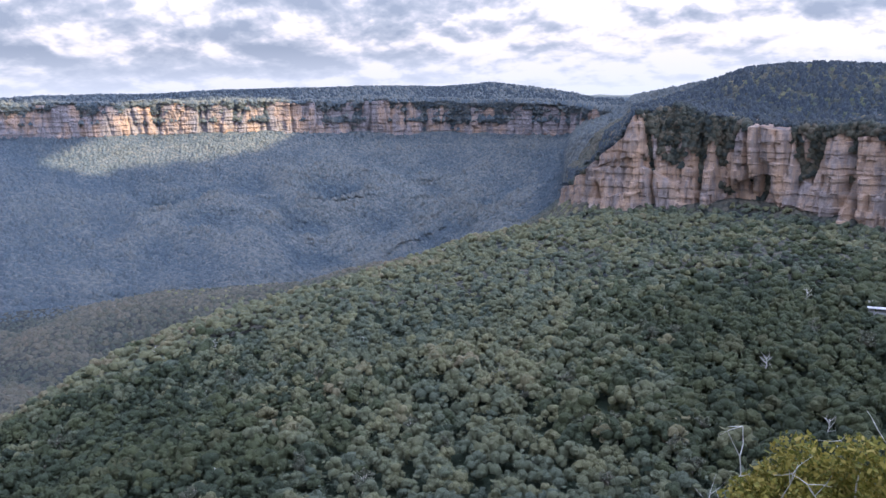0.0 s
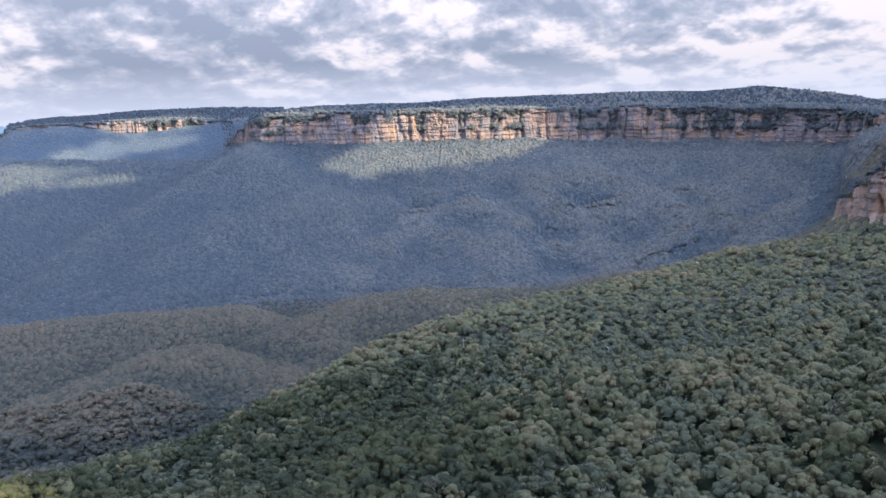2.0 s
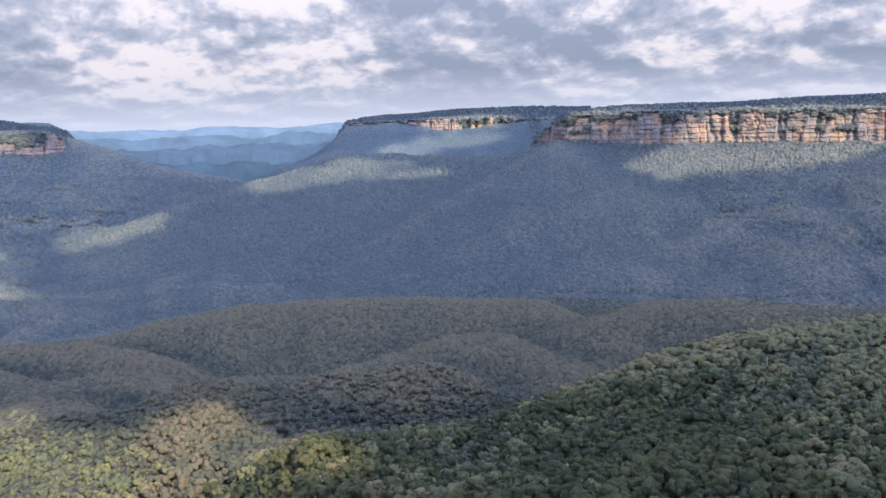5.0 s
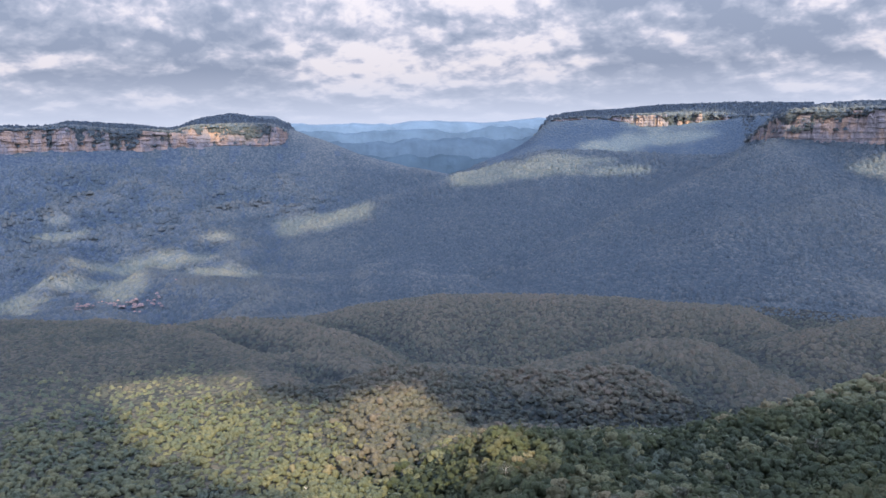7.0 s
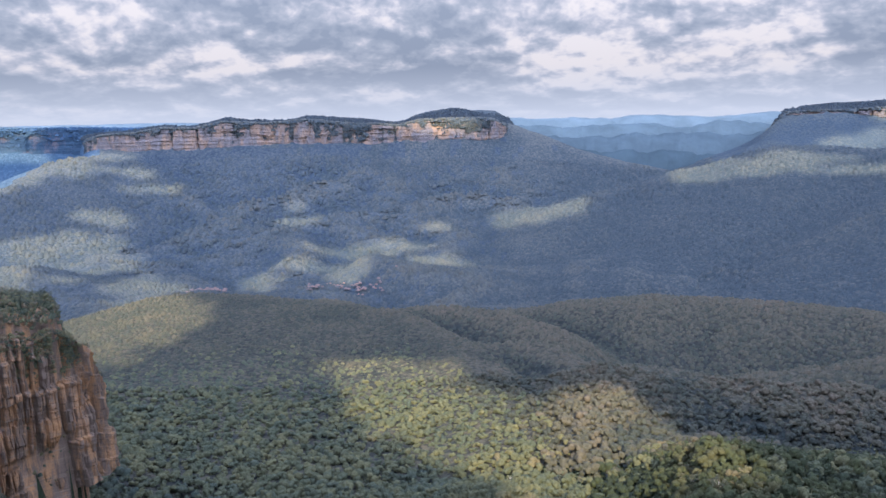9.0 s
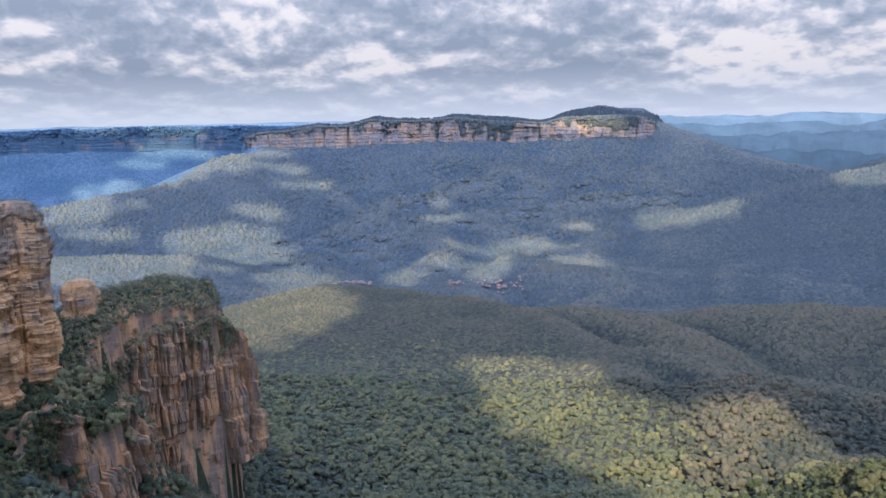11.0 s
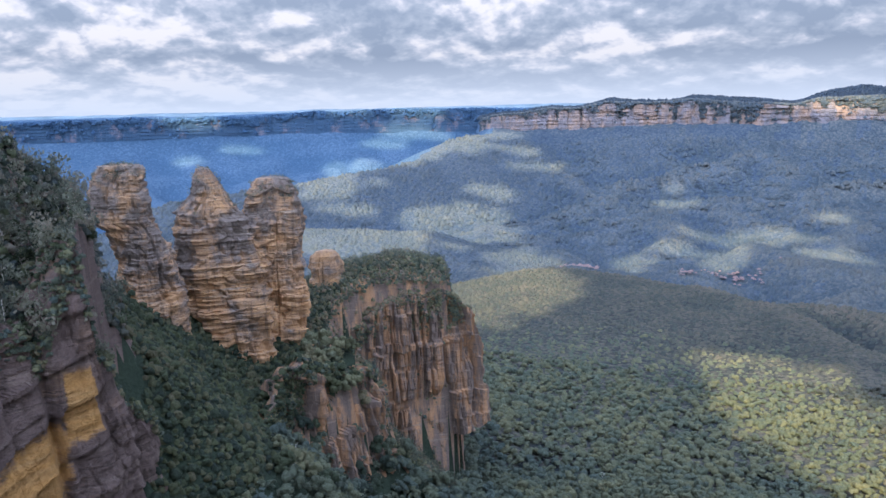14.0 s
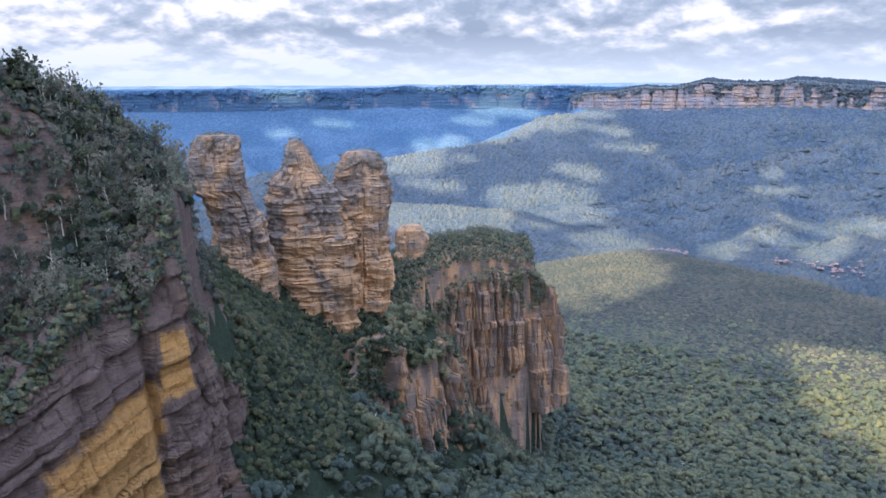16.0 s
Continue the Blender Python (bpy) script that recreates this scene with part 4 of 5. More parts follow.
def plateau_wood(rows, gap, deep, size, mat, seed, label, tall=1.7):
    """Gums that cover the top of a plateau behind its brink."""
    rng = np.random.default_rng(seed)
    b0, b1 = rows[0][0], rows[-1][0]
    count = int(radians(b1 - b0) * rows[len(rows) // 2][1] * deep / gap ** 2)
    b = rng.uniform(b0, b1, count)
    r = table(rows, b)[0] + 30 + deep * rng.uniform(0, 1, count)
    x, y = -r * np.sin(np.radians(b)), r * np.cos(np.radians(b))
    z = land(x, y)
    m = shows(x, y, z, 14) & (r < 4940)
    hue = np.clip(rng.beta(1.5, 1.8, m.sum()), 0, 1)
    plant("plateau_forest", label, np.stack([x, y, z], -1)[m], (size * rng.uniform(0.55, 1.45, count))[m], TUFTS, mat, seed, tint=hue, tall=tall)


plateau_wood(WEST_NEAR[1:], 6.5, 520, 4.6, M_TOP, 21, "shade-toned gum forest on the near plateau")
plateau_wood(WEST_FAR, 10.0, 520, 6.5, M_TOP, 22, "shade-toned gum forest on the long plateau")
plateau_wood(WEST_END, 12.0, 560, 8.0, M_TOP, 23, "shade-toned gum forest on the distant plateau")
plateau_wood(SOLITARY, 12.0, 520, 8.0, M_TOP, 24, "shade-toned gum forest on the isolated mountain")


# scrub and small trees on the spur and round the pillars
def scrub(seed, gap, size, label, test, forms=SMALL, mat=None, tall=1.2):
    rng = np.random.default_rng(seed)
    x, y, z = scatter(250, 780, gap, seed, 84, 140)
    m = near_rocks(x, y) & ~on_rock(x, y) & shows(x, y, z, 12) & test(x, y, z)
    pts = np.stack([x, y, z - 0.5], -1)[m]
    return plant("scrub", label, pts, size * rng.uniform(0.6, 1.4, len(pts)), forms, mat or M_GUM, seed, tall=tall)


def on_spur(x, y):
    return np.degrees(np.arctan2(-x, y)) > 118.2


def on_bluff(x, y):
    r, b = np.hypot(x, y), np.degrees(np.arctan2(-x, y))
    return (b < 107.5) & (r > 590)


# dark leaves off the spur put the gully's deep shade into the colour
scrub(71, 3.6, 2.1, "shade-toned green scrub on steep rocky ground", lambda x, y, z: ~on_spur(x, y) & ~on_bluff(x, y), forms=ONE, mat=M_DARK_LEAF)
scrub(74, 7.4, 4.4, "open grey-green gum woodland on the spur", lambda x, y, z: on_spur(x, y), forms=AIRY, mat=M_GREY, tall=1.3)
scrub(75, 4.6, 2.0, "rounded grey-green scrub on the spur", lambda x, y, z: on_spur(x, y) & (fbm(x / 22, y / 22, 4.0, 3) > -0.3), forms=ONE, mat=M_VALLEY)
scrub(73, 3.2, 1.7, "low shade-toned scrub covering the steep ground", lambda x, y, z: ~on_spur(x, y) & ~on_bluff(x, y), forms=TUFTS, mat=M_DARK_LEAF)
scrub(78, 2.5, 1.5, "low olive scrub covering the bluff's top", lambda x, y, z: on_bluff(x, y), forms=ONE)
scrub(76, 3.4, 1.6, "low grey scrub covering the spur", lambda x, y, z: on_spur(x, y), forms=TUFTS, mat=M_VALLEY)
scrub(72, 7.0, 3.2, "small dark green trees among the rocks", lambda x, y, z: (fbm(x / 40, y / 40, 6.0, 3) > -0.1) & ~on_bluff(x, y), mat=M_DARK_LEAF, tall=1.5)
scrub(77, 5.0, 2.6, "grey-green scrub on the bluff's top", lambda x, y, z: on_bluff(x, y), forms=AIRY, mat=M_GREY, tall=1.2)


# growth on the ledges and in the gullies of the rock
def cling(key, count, size, mat, seed, label, hollow=0.0, top=0.0, forms=SMALL, span=(0.0, 1.0), along=0.0, shelf=0.0):
    ob, P, out, _ = FACES[key]
    rng = np.random.default_rng(seed)
    nu, nv = P.shape[:2]
    base = out - np.mean(out)
    i, j = rng.integers(0, nu, count * 8), rng.integers(int(span[0] * nv), max(1, int(span[1] * nv) - 1), count * 8)
    score = -base[i, j] / (np.std(out) + 1e-6) * hollow + top * (j / nv) ** 4 * 3 + along * i / nu + shelf * np.exp(-((j / nv - 0.45) / 0.07) ** 2) + 0.9 * fbm(P[i, j, 0] / 30, P[i, j, 1] / 30, P[i, j, 2] / 18, 3) * 2 + rng.normal(0, 0.35, len(i))
    pick = np.argsort(-score)[:count]
    pts = P[i[pick], j[pick]] - np.array([0, 0, size * 0.5])
    return plant("scrub", label, pts, size * rng.uniform(0.5, 1.4, count), forms, mat, seed, tall=1.2)


def rim_trees(key, count, deep, size, mat, seed, label, forms=SMALL, tall=1.2):
    """Trees along the top edge of a cliff."""
    ob, P, out, nrm = FACES[key]
    rng = np.random.default_rng(seed)
    i = rng.integers(0, len(P), count)
    pts = P[i, -1].copy()
    pts[:, :2] -= nrm[i] * (deep * rng.uniform(0, 1, count) ** 1.3)[:, None]
    return plant("rim_trees", label, pts, size * rng.uniform(0.6, 1.35, count), forms, mat, seed, tall=tall)


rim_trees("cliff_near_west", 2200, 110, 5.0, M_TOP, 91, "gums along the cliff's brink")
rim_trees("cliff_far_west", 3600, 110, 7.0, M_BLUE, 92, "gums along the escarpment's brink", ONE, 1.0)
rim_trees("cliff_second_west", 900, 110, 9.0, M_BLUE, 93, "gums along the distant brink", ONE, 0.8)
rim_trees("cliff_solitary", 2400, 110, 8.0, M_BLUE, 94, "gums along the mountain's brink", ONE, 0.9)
rim_trees("cliff_east", 1500, 110, 9.0, M_FAR, 95, "haze-blue gums along the farthest brink", ONE, 0.8)
rim_trees("cliff_shoulder", 420, 16, 1.9, M_GUM, 96, "scrub along the bluff's brink")
rim_trees("cliff_spur", 650, 28, 2.3, M_DARK_LEAF, 97, "dark scrub along the spur's brink")
rim_trees("cliff_spur", 170, 28, 4.2, M_GREY, 98, "airy gums along the spur's brink", AIRY)


def heads():
    rng = np.random.default_rng(61)
    pts = []
    for (ob, P), (lo, n_) in zip(PILLARS, ((0.93, 110), (0.80, 60), (0.88, 130))):
        nz = P.shape[1]
        i, j = rng.integers(0, P.shape[0], n_), rng.integers(int(lo * nz), nz, n_)
        mid = P[:, -1].mean(0)
        w = rng.uniform(0.3, 1.0, (n_, 1))
        pts.append(np.where(j[:, None] > 0.97 * nz, mid + (P[i, j] - mid) * w, P[i, j]))
    pts = np.concatenate(pts)
    plant("pillar_scrub", "low grey scrub on the heads of the pillars", pts - np.array([0, 0, 0.6]), rng.uniform(1.0, 2.2, len(pts)), AIRY, M_GREY, 62)


heads()
cling("cliff_near_west", 7000, 4.8, M_VALLEY, 81, "gum scrub in the cliff's gullies", 1.5, 1.0, ONE)
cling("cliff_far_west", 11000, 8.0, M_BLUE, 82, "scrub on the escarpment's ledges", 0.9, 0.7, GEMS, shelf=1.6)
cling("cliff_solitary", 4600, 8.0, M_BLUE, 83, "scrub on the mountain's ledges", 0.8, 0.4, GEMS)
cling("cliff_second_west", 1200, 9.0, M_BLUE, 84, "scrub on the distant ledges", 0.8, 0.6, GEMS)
cling("cliff_east", 3600, 9.0, M_FAR, 85, "haze-blue scrub on the farthest cliffs", 0.6, 0.3, GEMS)
cling("cliff_spur", 1300, 2.0, M_GUM, 86, "low scrub on the cliff's ledges", 0.6, 2.2, SMALL, (0.35, 1.0))
cling("cliff_shoulder", 2300, 2.0, M_GUM, 87, "low scrub on the bluff's ledges", 1.7, 1.0, SMALL, along=0.6)
cling("cliff_ribs", 2400, 2.6, M_DARK_LEAF, 88, "dark scrub between the rock ribs", 1.5, 0.8, SMALL, along=1.2)
cling("cliff_ribs", 1500, 2.0, M_GUM, 89, "olive scrub on the rock ribs", 1.2, 1.4, SMALL)


# bare slabs of pinkish rock along the creek
def slabs():
    rng = np.random.default_rng(33)
    m = sandstone("pinkish creek rock", (0.27, 0.20, 0.20), (0.31, 0.20, 0.18), (0.2, 0.16, 0.16), 0.8, 0.45)
    b = np.concatenate([rng.normal(86.5, 1.2, 50), rng.normal(75.0, 1.3, 34), rng.normal(78.5, 0.5, 10)])
    r = np.concatenate([rng.normal(2330, 16, 50), rng.normal(2400, 30, 34), rng.normal(2360, 14, 10)])
    x, y = -r * np.sin(np.radians(b)), r * np.cos(np.radians(b))
    z = land(x, y) + 15.0
    ob = plant("rock_slabs", "pinkish bare sandstone slabs along the creek", np.stack([x, y, z], -1), rng.uniform(4.0, 8.5, len(b)), TUFTS, m, 34, tall=0.7)
    tagged(ob, category="rock")


slabs()


# ---- single trees ----
def bark_material(name, dark, light):
    m, n = material(name)
    pos = n.add("ShaderNodeNewGeometry").outputs["Position"]
    a = n.noise(n.vec("MULTIPLY", pos, (3.0, 3.0, 0.6)), 1.0, 5.0, 0.65)
    finish(n, n.ramp(a, [(0.35, dark), (0.65, light)]), 0.85, a, 0.5, 0.05)
    return m


M_BARK = bark_material("pale gum bark", (0.30, 0.27, 0.23), (0.58, 0.54, 0.48))
M_DEAD = bark_material("bleached dead wood", (0.30, 0.28, 0.26), (0.62, 0.60, 0.56))
M_SHRUB = foliage("yellow-green shrub leaves", ((0.10, 0.11, 0.02), (0.19, 0.18, 0.035), (0.30, 0.25, 0.05), (0.38, 0.29, 0.09)), 6.0, 0.35)


def tube(path, radii, sides=6):
    """A tapered tube along a path of points."""
    path = np.asarray(path, float)
    d = np.gradient(path, axis=0)
    d /= np.linalg.norm(d, axis=1)[:, None] + 1e-9
    ref = np.array([0.31, 0.87, 0.38])
    e1 = np.cross(d, ref)
    e1 /= np.linalg.norm(e1, axis=1)[:, None] + 1e-9
    e2 = np.cross(d, e1)
    a = np.linspace(0, 2 * np.pi, sides, endpoint=False)
    ring = path[:, None] + (np.cos(a)[None, :, None] * e1[:, None] + np.sin(a)[None, :, None] * e2[:, None]) * np.asarray(radii)[:, None, None]
    n = len(path)
    v = ring.transpose(1, 0, 2).reshape(-1, 3)
    return v, grid_faces(sides, n, True)


def join(pieces):
    vs, fs, at = [], [], 0
    for v, f in pieces:
        vs.append(v)
        fs.append(f + at)
        at += len(v)
    return np.concatenate(vs), np.concatenate(fs)


def leaves(rng, centre, radius, count, size):
    """Small leaf sprays, each a bent quad, through a ball."""
    p = rng.normal(0, 1, (count, 3))
    p *= (radius * rng.uniform(0.35, 1.0, (count, 1)) / (np.linalg.norm(p, axis=1)[:, None] + 1e-9))
    p[:, 2] *= 0.7
    a = rng.normal(0, 1, (count, 3))
    a /= np.linalg.norm(a, axis=1)[:, None]
    c = np.cross(a, rng.normal(0, 1, (count, 3)))
    c /= np.linalg.norm(c, axis=1)[:, None] + 1e-9
    s = size * rng.uniform(0.6, 1.4, (count, 1))
    q = np.stack([p - a * s - c * s * 0.5, p + a * s - c * s * 0.4, p + a * s * 0.8 + c * s * 0.5, p - a * s * 0.9 + c * s * 0.45], 1) + centre
    return q.reshape(-1, 3), np.arange(count * 4).reshape(-1, 4)


def gum_tree(name, label, seed, high, mat, dead=False, spray=0.5, dense=16, bark=None):
    """A gum: leaning tapered trunk, forked limbs, airy crown of leaf sprays at their ends. Parts: trunk, each limb, crown."""
    rng = np.random.default_rng(seed)
    root = new(name)
    lean = rng.uniform(-0.10, 0.10, 2)
    k = np.linspace(0, 1, 7)
    wob = np.cumsum(rng.normal(0, 0.012, (7, 2)), 0) * high
    trunk = np.stack([lean[0] * high * k + wob[:, 0], lean[1] * high * k + wob[:, 1], high * 0.78 * k - 0.8], -1)
    v, f = tube(trunk, 0.022 * high * (1 - 0.75 * k) + 0.02, 7)
    mesh_object("trunk", v, f, bark or M_BARK, root)
    leaf = []
    for i in range(rng.integers(6, 9)):
        at = rng.uniform(0.42, 0.98)
        base = np.array([np.interp(at, k, trunk[:, c]) for c in range(3)])
        a = rng.uniform(0, 6.283)
        reach = high * rng.uniform(0.16, 0.30) * (1.25 - 0.5 * at)
        tip = base + np.array([math.cos(a) * reach, math.sin(a) * reach, high * rng.uniform(0.08, 0.24)])
        mid = (base + tip) / 2 + rng.normal(0, 0.025 * high, 3) + np.array([0, 0, -0.02 * high])
        u = np.linspace(0, 1, 6)[:, None]
        path = (1 - u) ** 2 * base + 2 * u * (1 - u) * mid + u * u * tip
        pieces = [tube(path, 0.009 * high * (1 - 0.8 * u[:, 0]) + 0.012, 5)]
        for j in range(3):
            b0 = path[2 + j]
            t1 = b0 + rng.normal(0, 0.075 * high, 3) + np.array([0, 0, 0.05 * high])
            pieces.append(tube(np.linspace(b0, t1, 3) + np.array([[0, 0, 0], rng.normal(0, 0.012 * high, 3), [0, 0, 0]]), [0.004 * high, 0.003 * high, 0.006], 4))
            leaf.append((t1, high * rng.uniform(0.055, 0.085)))
        v, f = join(pieces)
        mesh_object("limb", v, f, bark or M_BARK, root)
        leaf.append((tip, high * rng.uniform(0.07, 0.11)))
    if not dead:
        v, f = join([leaves(rng, c, r, dense, spray) for c, r in leaf])
        mesh_object("crown", v, f, mat, root, True, [("tint", np.repeat(rng.uniform(0.2, 0.8, len(v) // 4), 4))])
    return tagged(root, label, "tree")


def stand(x, y, sink=0.0):
    return float(land(np.array([x]), np.array([y]))[0]) - sink


FIRST = [gum_tree("gum_tree", "tall pale-trunked gum tree with an airy olive crown", 300 + i, 14.0, M_GREY) for i in range(5)]
DARK = [gum_tree("gum_tree", "slender gum tree with dark green leaves", 320 + i, 12.0, M_DARK_LEAF) for i in range(2)]
BARE = [gum_tree("dead_tree", "bleached leafless gum tree standing in the forest", 340 + i, 13.0, None, True, bark=M_DEAD) for i in range(3)]


def set_trees(models, spots, group):
    """Moves the first models to the first spots and copies them to the rest; a spot has bearing, distance and scale."""
    rng = np.random.default_rng(len(spots))
    for i, (b, r, k) in enumerate(spots):
        x, y, _ = spot(b, r, 0)
        m = pose(x, y, stand(x, y), rng.uniform(-4, 4), rng.uniform(-4, 4), rng.uniform(0, 360))
        src = models[i % len(models)]
        ob = copy_thing(src, m)
        ob.scale = (k, k, k)
        tagged(ob, group=group)


rng = np.random.default_rng(5)
SPUR_TREES = [(b, float(np.interp(b, [h[0] for h in HILL], [h[1] for h in HILL])) + d, k) for b, d, k in
              zip(rng.uniform(120.5, 135, 120), rng.uniform(26, 110, 120), rng.uniform(0.65, 1.15, 120))]
set_trees(FIRST + DARK, SPUR_TREES, "gum trees on the spur")
SLOPE_TREES = [(b, r, k) for b, r, k in zip(rng.uniform(-32, 60, 60), rng.uniform(340, 640, 60), rng.uniform(1.0, 1.5, 60))]
set_trees(FIRST, SLOPE_TREES, "tall gums over the canopy")
LONE = [(-24.9, 700, 1.7), (-22.4, 520, 1.7), (-15.6, 640, 1.5), (-26.5, 430, 1.5), (0.2, 1010, 1.3)]
set_trees(BARE, LONE + [(b, r, k) for b, r, k in zip(rng.uniform(-30, 110, 26), rng.uniform(380, 800, 26), rng.uniform(1.0, 1.4, 26))], "bleached trees in the forest")
for ob in FIRST + DARK + BARE:
    for child in list(ob.children_recursive):
        bpy.data.objects.remove(child)
    bpy.data.objects.remove(ob)


# ---- shrubs on the ledge under the lookout ----
def shrub(name, label, at, wide, high, seed, mat, twigs=5, count=9600):
    rng = np.random.default_rng(seed)
    root = new(name)
    x, y, _ = spot(*at)
    z = stand(x, y, 0.05)
    root.location = (x, y, z)
    balls = []
    for i in range(16):
        a, q = rng.uniform(0, 6.283), math.sqrt(rng.uniform(0, 1))
        c = np.array([q * wide * math.cos(a), q * wide * math.sin(a), high * (1 - 0.55 * q * q) * rng.uniform(0.6, 0.92)])
        balls.append((c, high * rng.uniform(0.2, 0.32)))
        u = np.linspace(0, 1, 5)[:, None]
        path = u * c + u * (1 - u) * rng.normal(0, 0.2, 3) * high
        v, f = tube(path, 0.035 * (1 - 0.7 * u[:, 0]), 5)
        if i < 8:
            mesh_object("stem", v, f, M_DEAD, root)
    v, f = join([leaves(rng, c, r, count // 16, 0.06) for c, r in balls])
    mesh_object("leaves", v, f, mat, root, True, [("tint", np.repeat(rng.uniform(0.0, 1.0, len(v) // 4), 4))])
    for i in range(twigs):
        a, q = rng.uniform(0, 6.283), rng.uniform(0.3, 1.0)
        base = np.array([q * wide * math.cos(a), q * wide * math.sin(a), high * 0.35])
        pieces = []
        tip = base + np.array([rng.normal(0, 0.5), rng.normal(0, 0.5), high * rng.uniform(0.5, 0.85)])
        u = np.linspace(0, 1, 7)[:, None]
        path = base + (tip - base) * u + np.cumsum(rng.normal(0, 0.05, (7, 3)), 0)
        pieces.append(tube(path, 0.018 * (1 - 0.8 * u[:, 0]) + 0.004, 5))
        for j in range(7):
            b0 = path[rng.integers(2, 7)]
            pieces.append(tube(np.linspace(b0, b0 + rng.normal(0, 0.28, 3) + np.array([0, 0, 0.25]), 3) + np.array([[0, 0, 0], rng.normal(0, 0.04, 3), [0, 0, 0]]), [0.011, 0.008, 0.003], 4))
        v, f = join(pieces)
        mesh_object("dead_branch", v, f, M_DEAD, root)
    return tagged(root, label, "shrub", group="shrubs under the lookout")


shrub("shrub", "yellow-green shrub with bleached dead twigs on a ledge", (-24.3, 19.0, 0), 1.4, 3.5, 401, M_SHRUB, 3)
shrub("shrub", "yellow-green shrub with bleached dead twigs on a ledge", (-29.5, 18.4, 0), 1.6, 3.3, 402, M_SHRUB, 3)
shrub("shrub", "low yellow-green shrub among dead grey branches", (-20.5, 19.6, 0), 1.1, 2.6, 403, M_SHRUB, 4)
shrub("shrub", "yellow-green shrub thick with leaves on a ledge", (-34.5, 18.6, 0), 1.6, 3.2, 404, M_SHRUB, 2)


# ---- a boarding platform in the rainforest ----
def concrete(name, tone):
    m, n = material(name)
    pos = n.add("ShaderNodeNewGeometry").outputs["Position"]
    a = n.noise(pos, 0.8, 5.0, 0.6)
    finish(n, n.ramp(a, [(0.35, grey(tone * 0.75)), (0.65, grey(tone))]), 0.85, a, 0.3, 0.05)
    return m


def box(x0, x1, y0, y1, z0, z1, bevel=0.04):
    bm = bmesh.new()
    bmesh.ops.create_cube(bm, size=1.0)
    for v in bm.verts:
        v.co = ((x0 + x1) / 2 + v.co.x * (x1 - x0), (y0 + y1) / 2 + v.co.y * (y1 - y0), (z0 + z1) / 2 + v.co.z * (z1 - z0))
    bmesh.ops.bevel(bm, geom=bm.edges[:], offset=bevel, segments=1, affect="EDGES")
    return bm


def part(name, bm, mat, parent, label=""):
    me = bpy.data.meshes.new(name)
    bm.to_mesh(me)
    bm.free()
    me.materials.append(mat)
    ob = new(name, me)
    ob.parent = parent
    if label:
        tagged(ob, label)
    return ob


def platform():
    M_C, M_ROOF, M_RAIL = concrete("weathered concrete", 0.42), concrete("pale metal roof", 0.5), concrete("grey rail steel", 0.3)
    root = new("cableway_platform")
    x, y, _ = spot(-29.6, 690, 0)
    z = stand(x, y)
    root.matrix_basis = pose(x, y, z, 0, 0, -24)
    top = 4.2
    part("deck", box(-14, 14, -3, 3, top - 0.5, top), M_C, root)
    part("front_wall", box(-14, 14, -3.2, -3.02, top - 3.2, top + 0.2), M_C, root, "pale weathered concrete front wall")
    for i in range(6):
        part("pier", box(-13 + i * 5.1, -12.2 + i * 5.1, -0.5, 0.5, -1.5, top - 0.52), M_C, root)
    part("roof", box(-14.4, 14.4, -3.4, 3.4, top + 2.9, top + 3.1), M_ROOF, root, "flat pale metal roof")
    for i in range(8):
        part("post", box(-13.6 + i * 3.88, -13.45 + i * 3.88, -2.9, -2.75, top, top + 2.9, 0.01), M_RAIL, root)
    part("handrail", box(-13.9, 13.9, -2.74, -2.68, top + 1.0, top + 1.06, 0.01), M_RAIL, root)
    part("back_wall", box(-14, 14, 2.6, 2.8, top, top + 2.9), M_C, root)
    tagged(root, "grey concrete boarding platform under a flat roof", "building")


platform()


# ---- far ranges beyond the gap between the plateaus ----
def far_range(label, r, b0, b1, top, vary, colour, seed):
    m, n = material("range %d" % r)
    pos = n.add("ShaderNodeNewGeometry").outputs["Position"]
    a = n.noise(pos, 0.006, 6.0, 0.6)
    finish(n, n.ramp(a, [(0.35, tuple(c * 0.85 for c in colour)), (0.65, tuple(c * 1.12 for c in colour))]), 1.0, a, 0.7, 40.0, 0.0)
    bb = np.arange(b0, b1, 0.06)
    crest = top + vary * fbm(bb / 2.6, seed, 0.0, 5, 0.5) - 40 * (smooth((b0 + 1 - bb) / 1.0) + smooth((bb - b1 + 1) / 1.0))
    rows = []
    for back, fall in ((-260, 190), (-120, 60), (-50, 14), (0, 0), (90, 30), (160, 200)):
        rr = np.minimum(r + back * (1 + 0.35 * fbm(bb / 1.3, seed + back, 2.0, 3)), 4990)
        rows.append(np.stack([-rr * np.sin(np.radians(bb)), rr * np.cos(np.radians(bb)), crest - fall], -1))
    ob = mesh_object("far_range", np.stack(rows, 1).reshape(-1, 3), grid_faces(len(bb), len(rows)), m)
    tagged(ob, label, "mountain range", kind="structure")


# haze is put into these colours: each farther range is paler
far_range("haze-toned pale blue mountain range on the horizon", 4850, 44, 72, 4, 22, (0.165, 0.21, 0.225), 1.0)
far_range("haze-toned blue wooded range below the horizon", 4720, 45, 66, -40, 40, (0.115, 0.152, 0.168), 2.0)
far_range("haze-toned blue wooded range in the distance", 4560, 46, 64, -105, 50, (0.085, 0.116, 0.134), 3.0)
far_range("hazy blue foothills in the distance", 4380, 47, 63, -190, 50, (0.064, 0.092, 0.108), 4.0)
far_range("haze-toned pale horizon beyond the farthest escarpment", 4930, 84, 128, 8, 8, (0.18, 0.23, 0.25), 5.0)


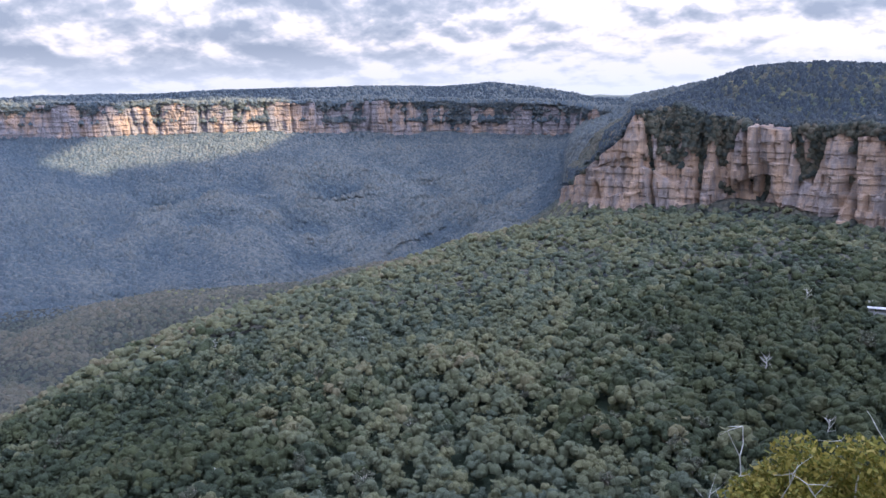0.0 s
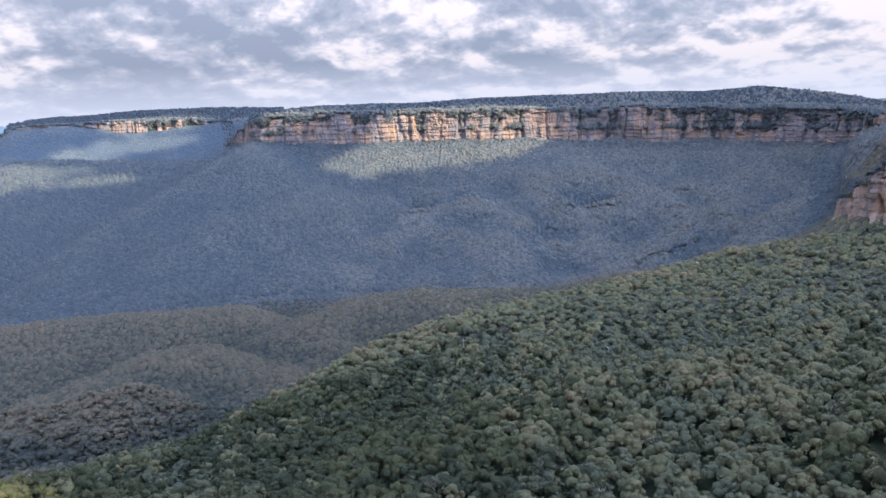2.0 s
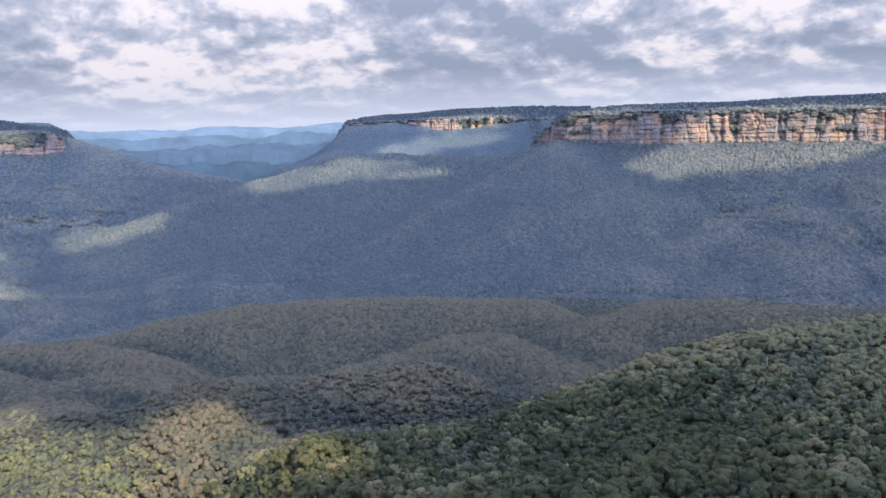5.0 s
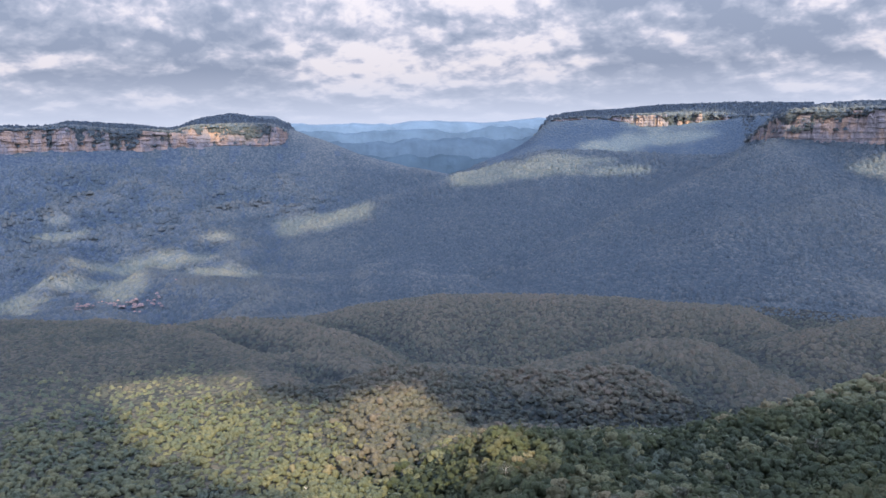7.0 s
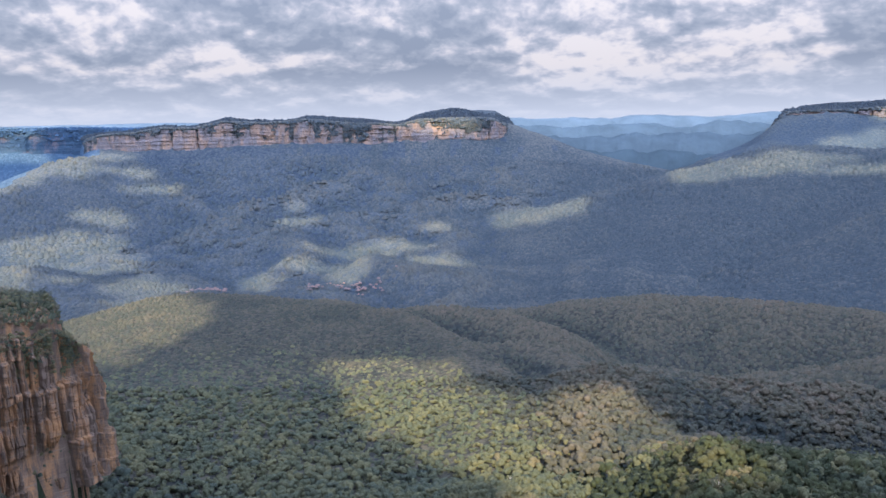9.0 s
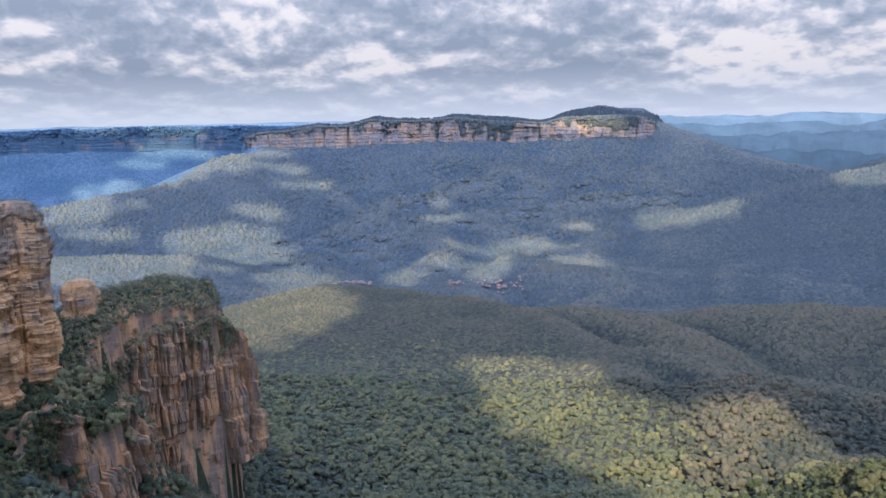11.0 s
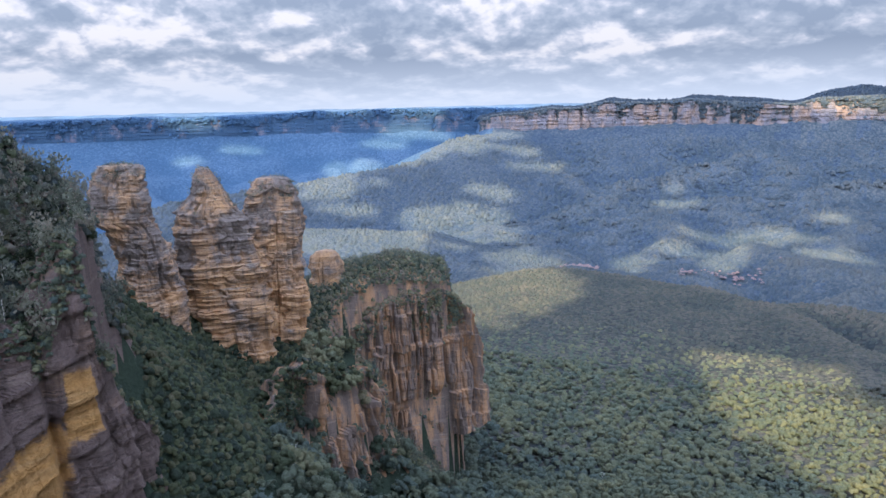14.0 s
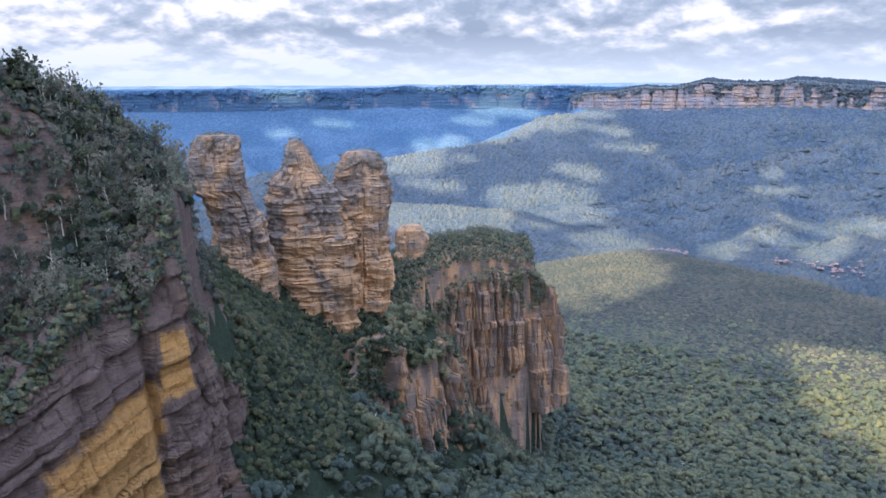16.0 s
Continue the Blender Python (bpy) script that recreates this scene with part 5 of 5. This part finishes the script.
# ---- added cloud sheet, out of view behind the lookout, that shades the valley from the sun ----
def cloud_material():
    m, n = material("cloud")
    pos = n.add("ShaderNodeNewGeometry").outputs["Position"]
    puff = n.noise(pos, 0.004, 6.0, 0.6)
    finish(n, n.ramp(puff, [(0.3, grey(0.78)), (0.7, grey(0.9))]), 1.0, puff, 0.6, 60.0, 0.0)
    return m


# holes fitted to sun patches in the camera's view: bearing, distance, height of the lit ground, half its width and half
# its depth
SUN_HOLES = [
    (72, 1100, -396, 73, 106), (64.5, 877, -361, 74, 87), (58.1, 731, -329, 56, 56), (74.4, 1227, -394, 39, 66), (54.4, 640, -301, 22, 49), (72.3, 1204, -394, 59, 45), (58.4, 863, -337, 73, 62),
    (91.5, 1753, -406, 123, 260), (94.6, 3056, -470, 183, 230), (101.8, 2560, -411, 199, 260), (89.4, 2446, -499, 69, 260), (104.3, 3422, -292, 108, 190), (101.7, 4174, -321, 147, 190), (99, 3757, -262, 119, 190),
    (96.6, 3717, -204, 78, 190), (94.2, 3792, -153, 107, 190), (91.6, 3922, -134, 97, 75), (89.8, 3778, -210, 69, 40), (88.5, 3658, -279, 87, 44), (92, 3362, -353, 71, 59), (102.8, 3188, -391, 94, 33),
    (100, 3393, -310, 33, 28), (79.3, 3290, -400, 65, 74), (79.3, 3440, -357, 26, 10), (62.7, 3193, -389, 124, 116), (78.7, 2818, -504, 109, 32), (75.9, 2640, -491, 52, 131), (73.1, 2971, -482, 100, 70),
    (69.2, 2764, -491, 93, 60), (82, 2672, -535, 75, 115), (78.1, 2944, -467, 52, 30), (69.3, 3123, -413, 44, 38), (69.4, 4063, -46, 137, 41), (72, 4067, -53, 86, 25), (101.2, 4673, -43, 99, 29),
    (96.9, 4698, -54, 132, 39), (97.3, 4609, -137, 162, 55), (109.4, 4538, -204, 121, 36), (112.9, 4415, -251, 68, 64), (112.8, 4680, -74, 125, 37), (99.5, 4511, -196, 111, 33), (20.4, 2921, -149, 309, 92),
    (15.6, 2939, -107, 207, 77), (16.3, 3031, -20, 235, 85), (28.7, 3152, -9, 133, 40), (20.7, 3056, -70, 129, 45), (45.9, 3303, -180, 175, 115), (41.8, 3263, -207, 138, 56), (50.7, 3357, -216, 94, 190),
    (37.3, 4378, -6, 170, 87), (38.5, 4235, -104, 179, 55), (41.5, 4133, -144, 120, 90)]


# unseen sheet added to block the sun, cut open over each wanted patch
def cloud_bank(away=3000.0, cell=28.0):
    flat = Vector((TO_SUN.x, TO_SUN.y, 0)).normalized()
    side = Vector((-flat.y, flat.x, 0))
    rise = math.tan(sh)
    u = np.arange(-4700, 4700, cell)
    v = np.arange(1500, 5900, cell)
    U, V = np.meshgrid(u, v, indexing="ij")
    ragged = 0.5 * fbm(U / 150, V / 110, 4.0, 4, 0.6) + 0.7 * fbm(U / 60, V / 45, 6.0, 3, 0.6)
    clear = np.zeros(U.shape, bool)
    sky_x, sky_y = flat.x * away + U * side.x, flat.y * away + U * side.y
    for b, r, z, wide, deep in SUN_HOLES:
        # the place that the sun reaches through each point of the bank, at the height of the lit ground
        run = (V - z) / rise
        gx, gy = sky_x - flat.x * run, sky_y - flat.y * run
        gr, gb = np.hypot(gx, gy), np.degrees(np.arctan2(-gx, gy))
        clear |= np.hypot((gb - b) * math.pi / 180 * r / (wide * 1.08), (gr - r) / (deep * 1.08)) + ragged < 1.0
    # lumps lie along the sun's way, so the cloud has depth
    lump = 300 * fbm(U / 900, V / 700, 8.0, 4)
    P = (np.array(flat)[None, None] * away + U[..., None] * np.array(side) + np.array([0, 0, 1.0]) * V[..., None] + lump[..., None] * np.array(TO_SUN))
    f = grid_faces(len(u), len(v))
    keep = ~clear.reshape(-1)[f].any(1)
    ob = mesh_object("cloud_bank", P.reshape(-1, 3), f[keep], cloud_material())
    tagged(ob, "unseen added cloud sheet with holes for chosen sun patches", "cloud", kind="stuff")


cloud_bank()
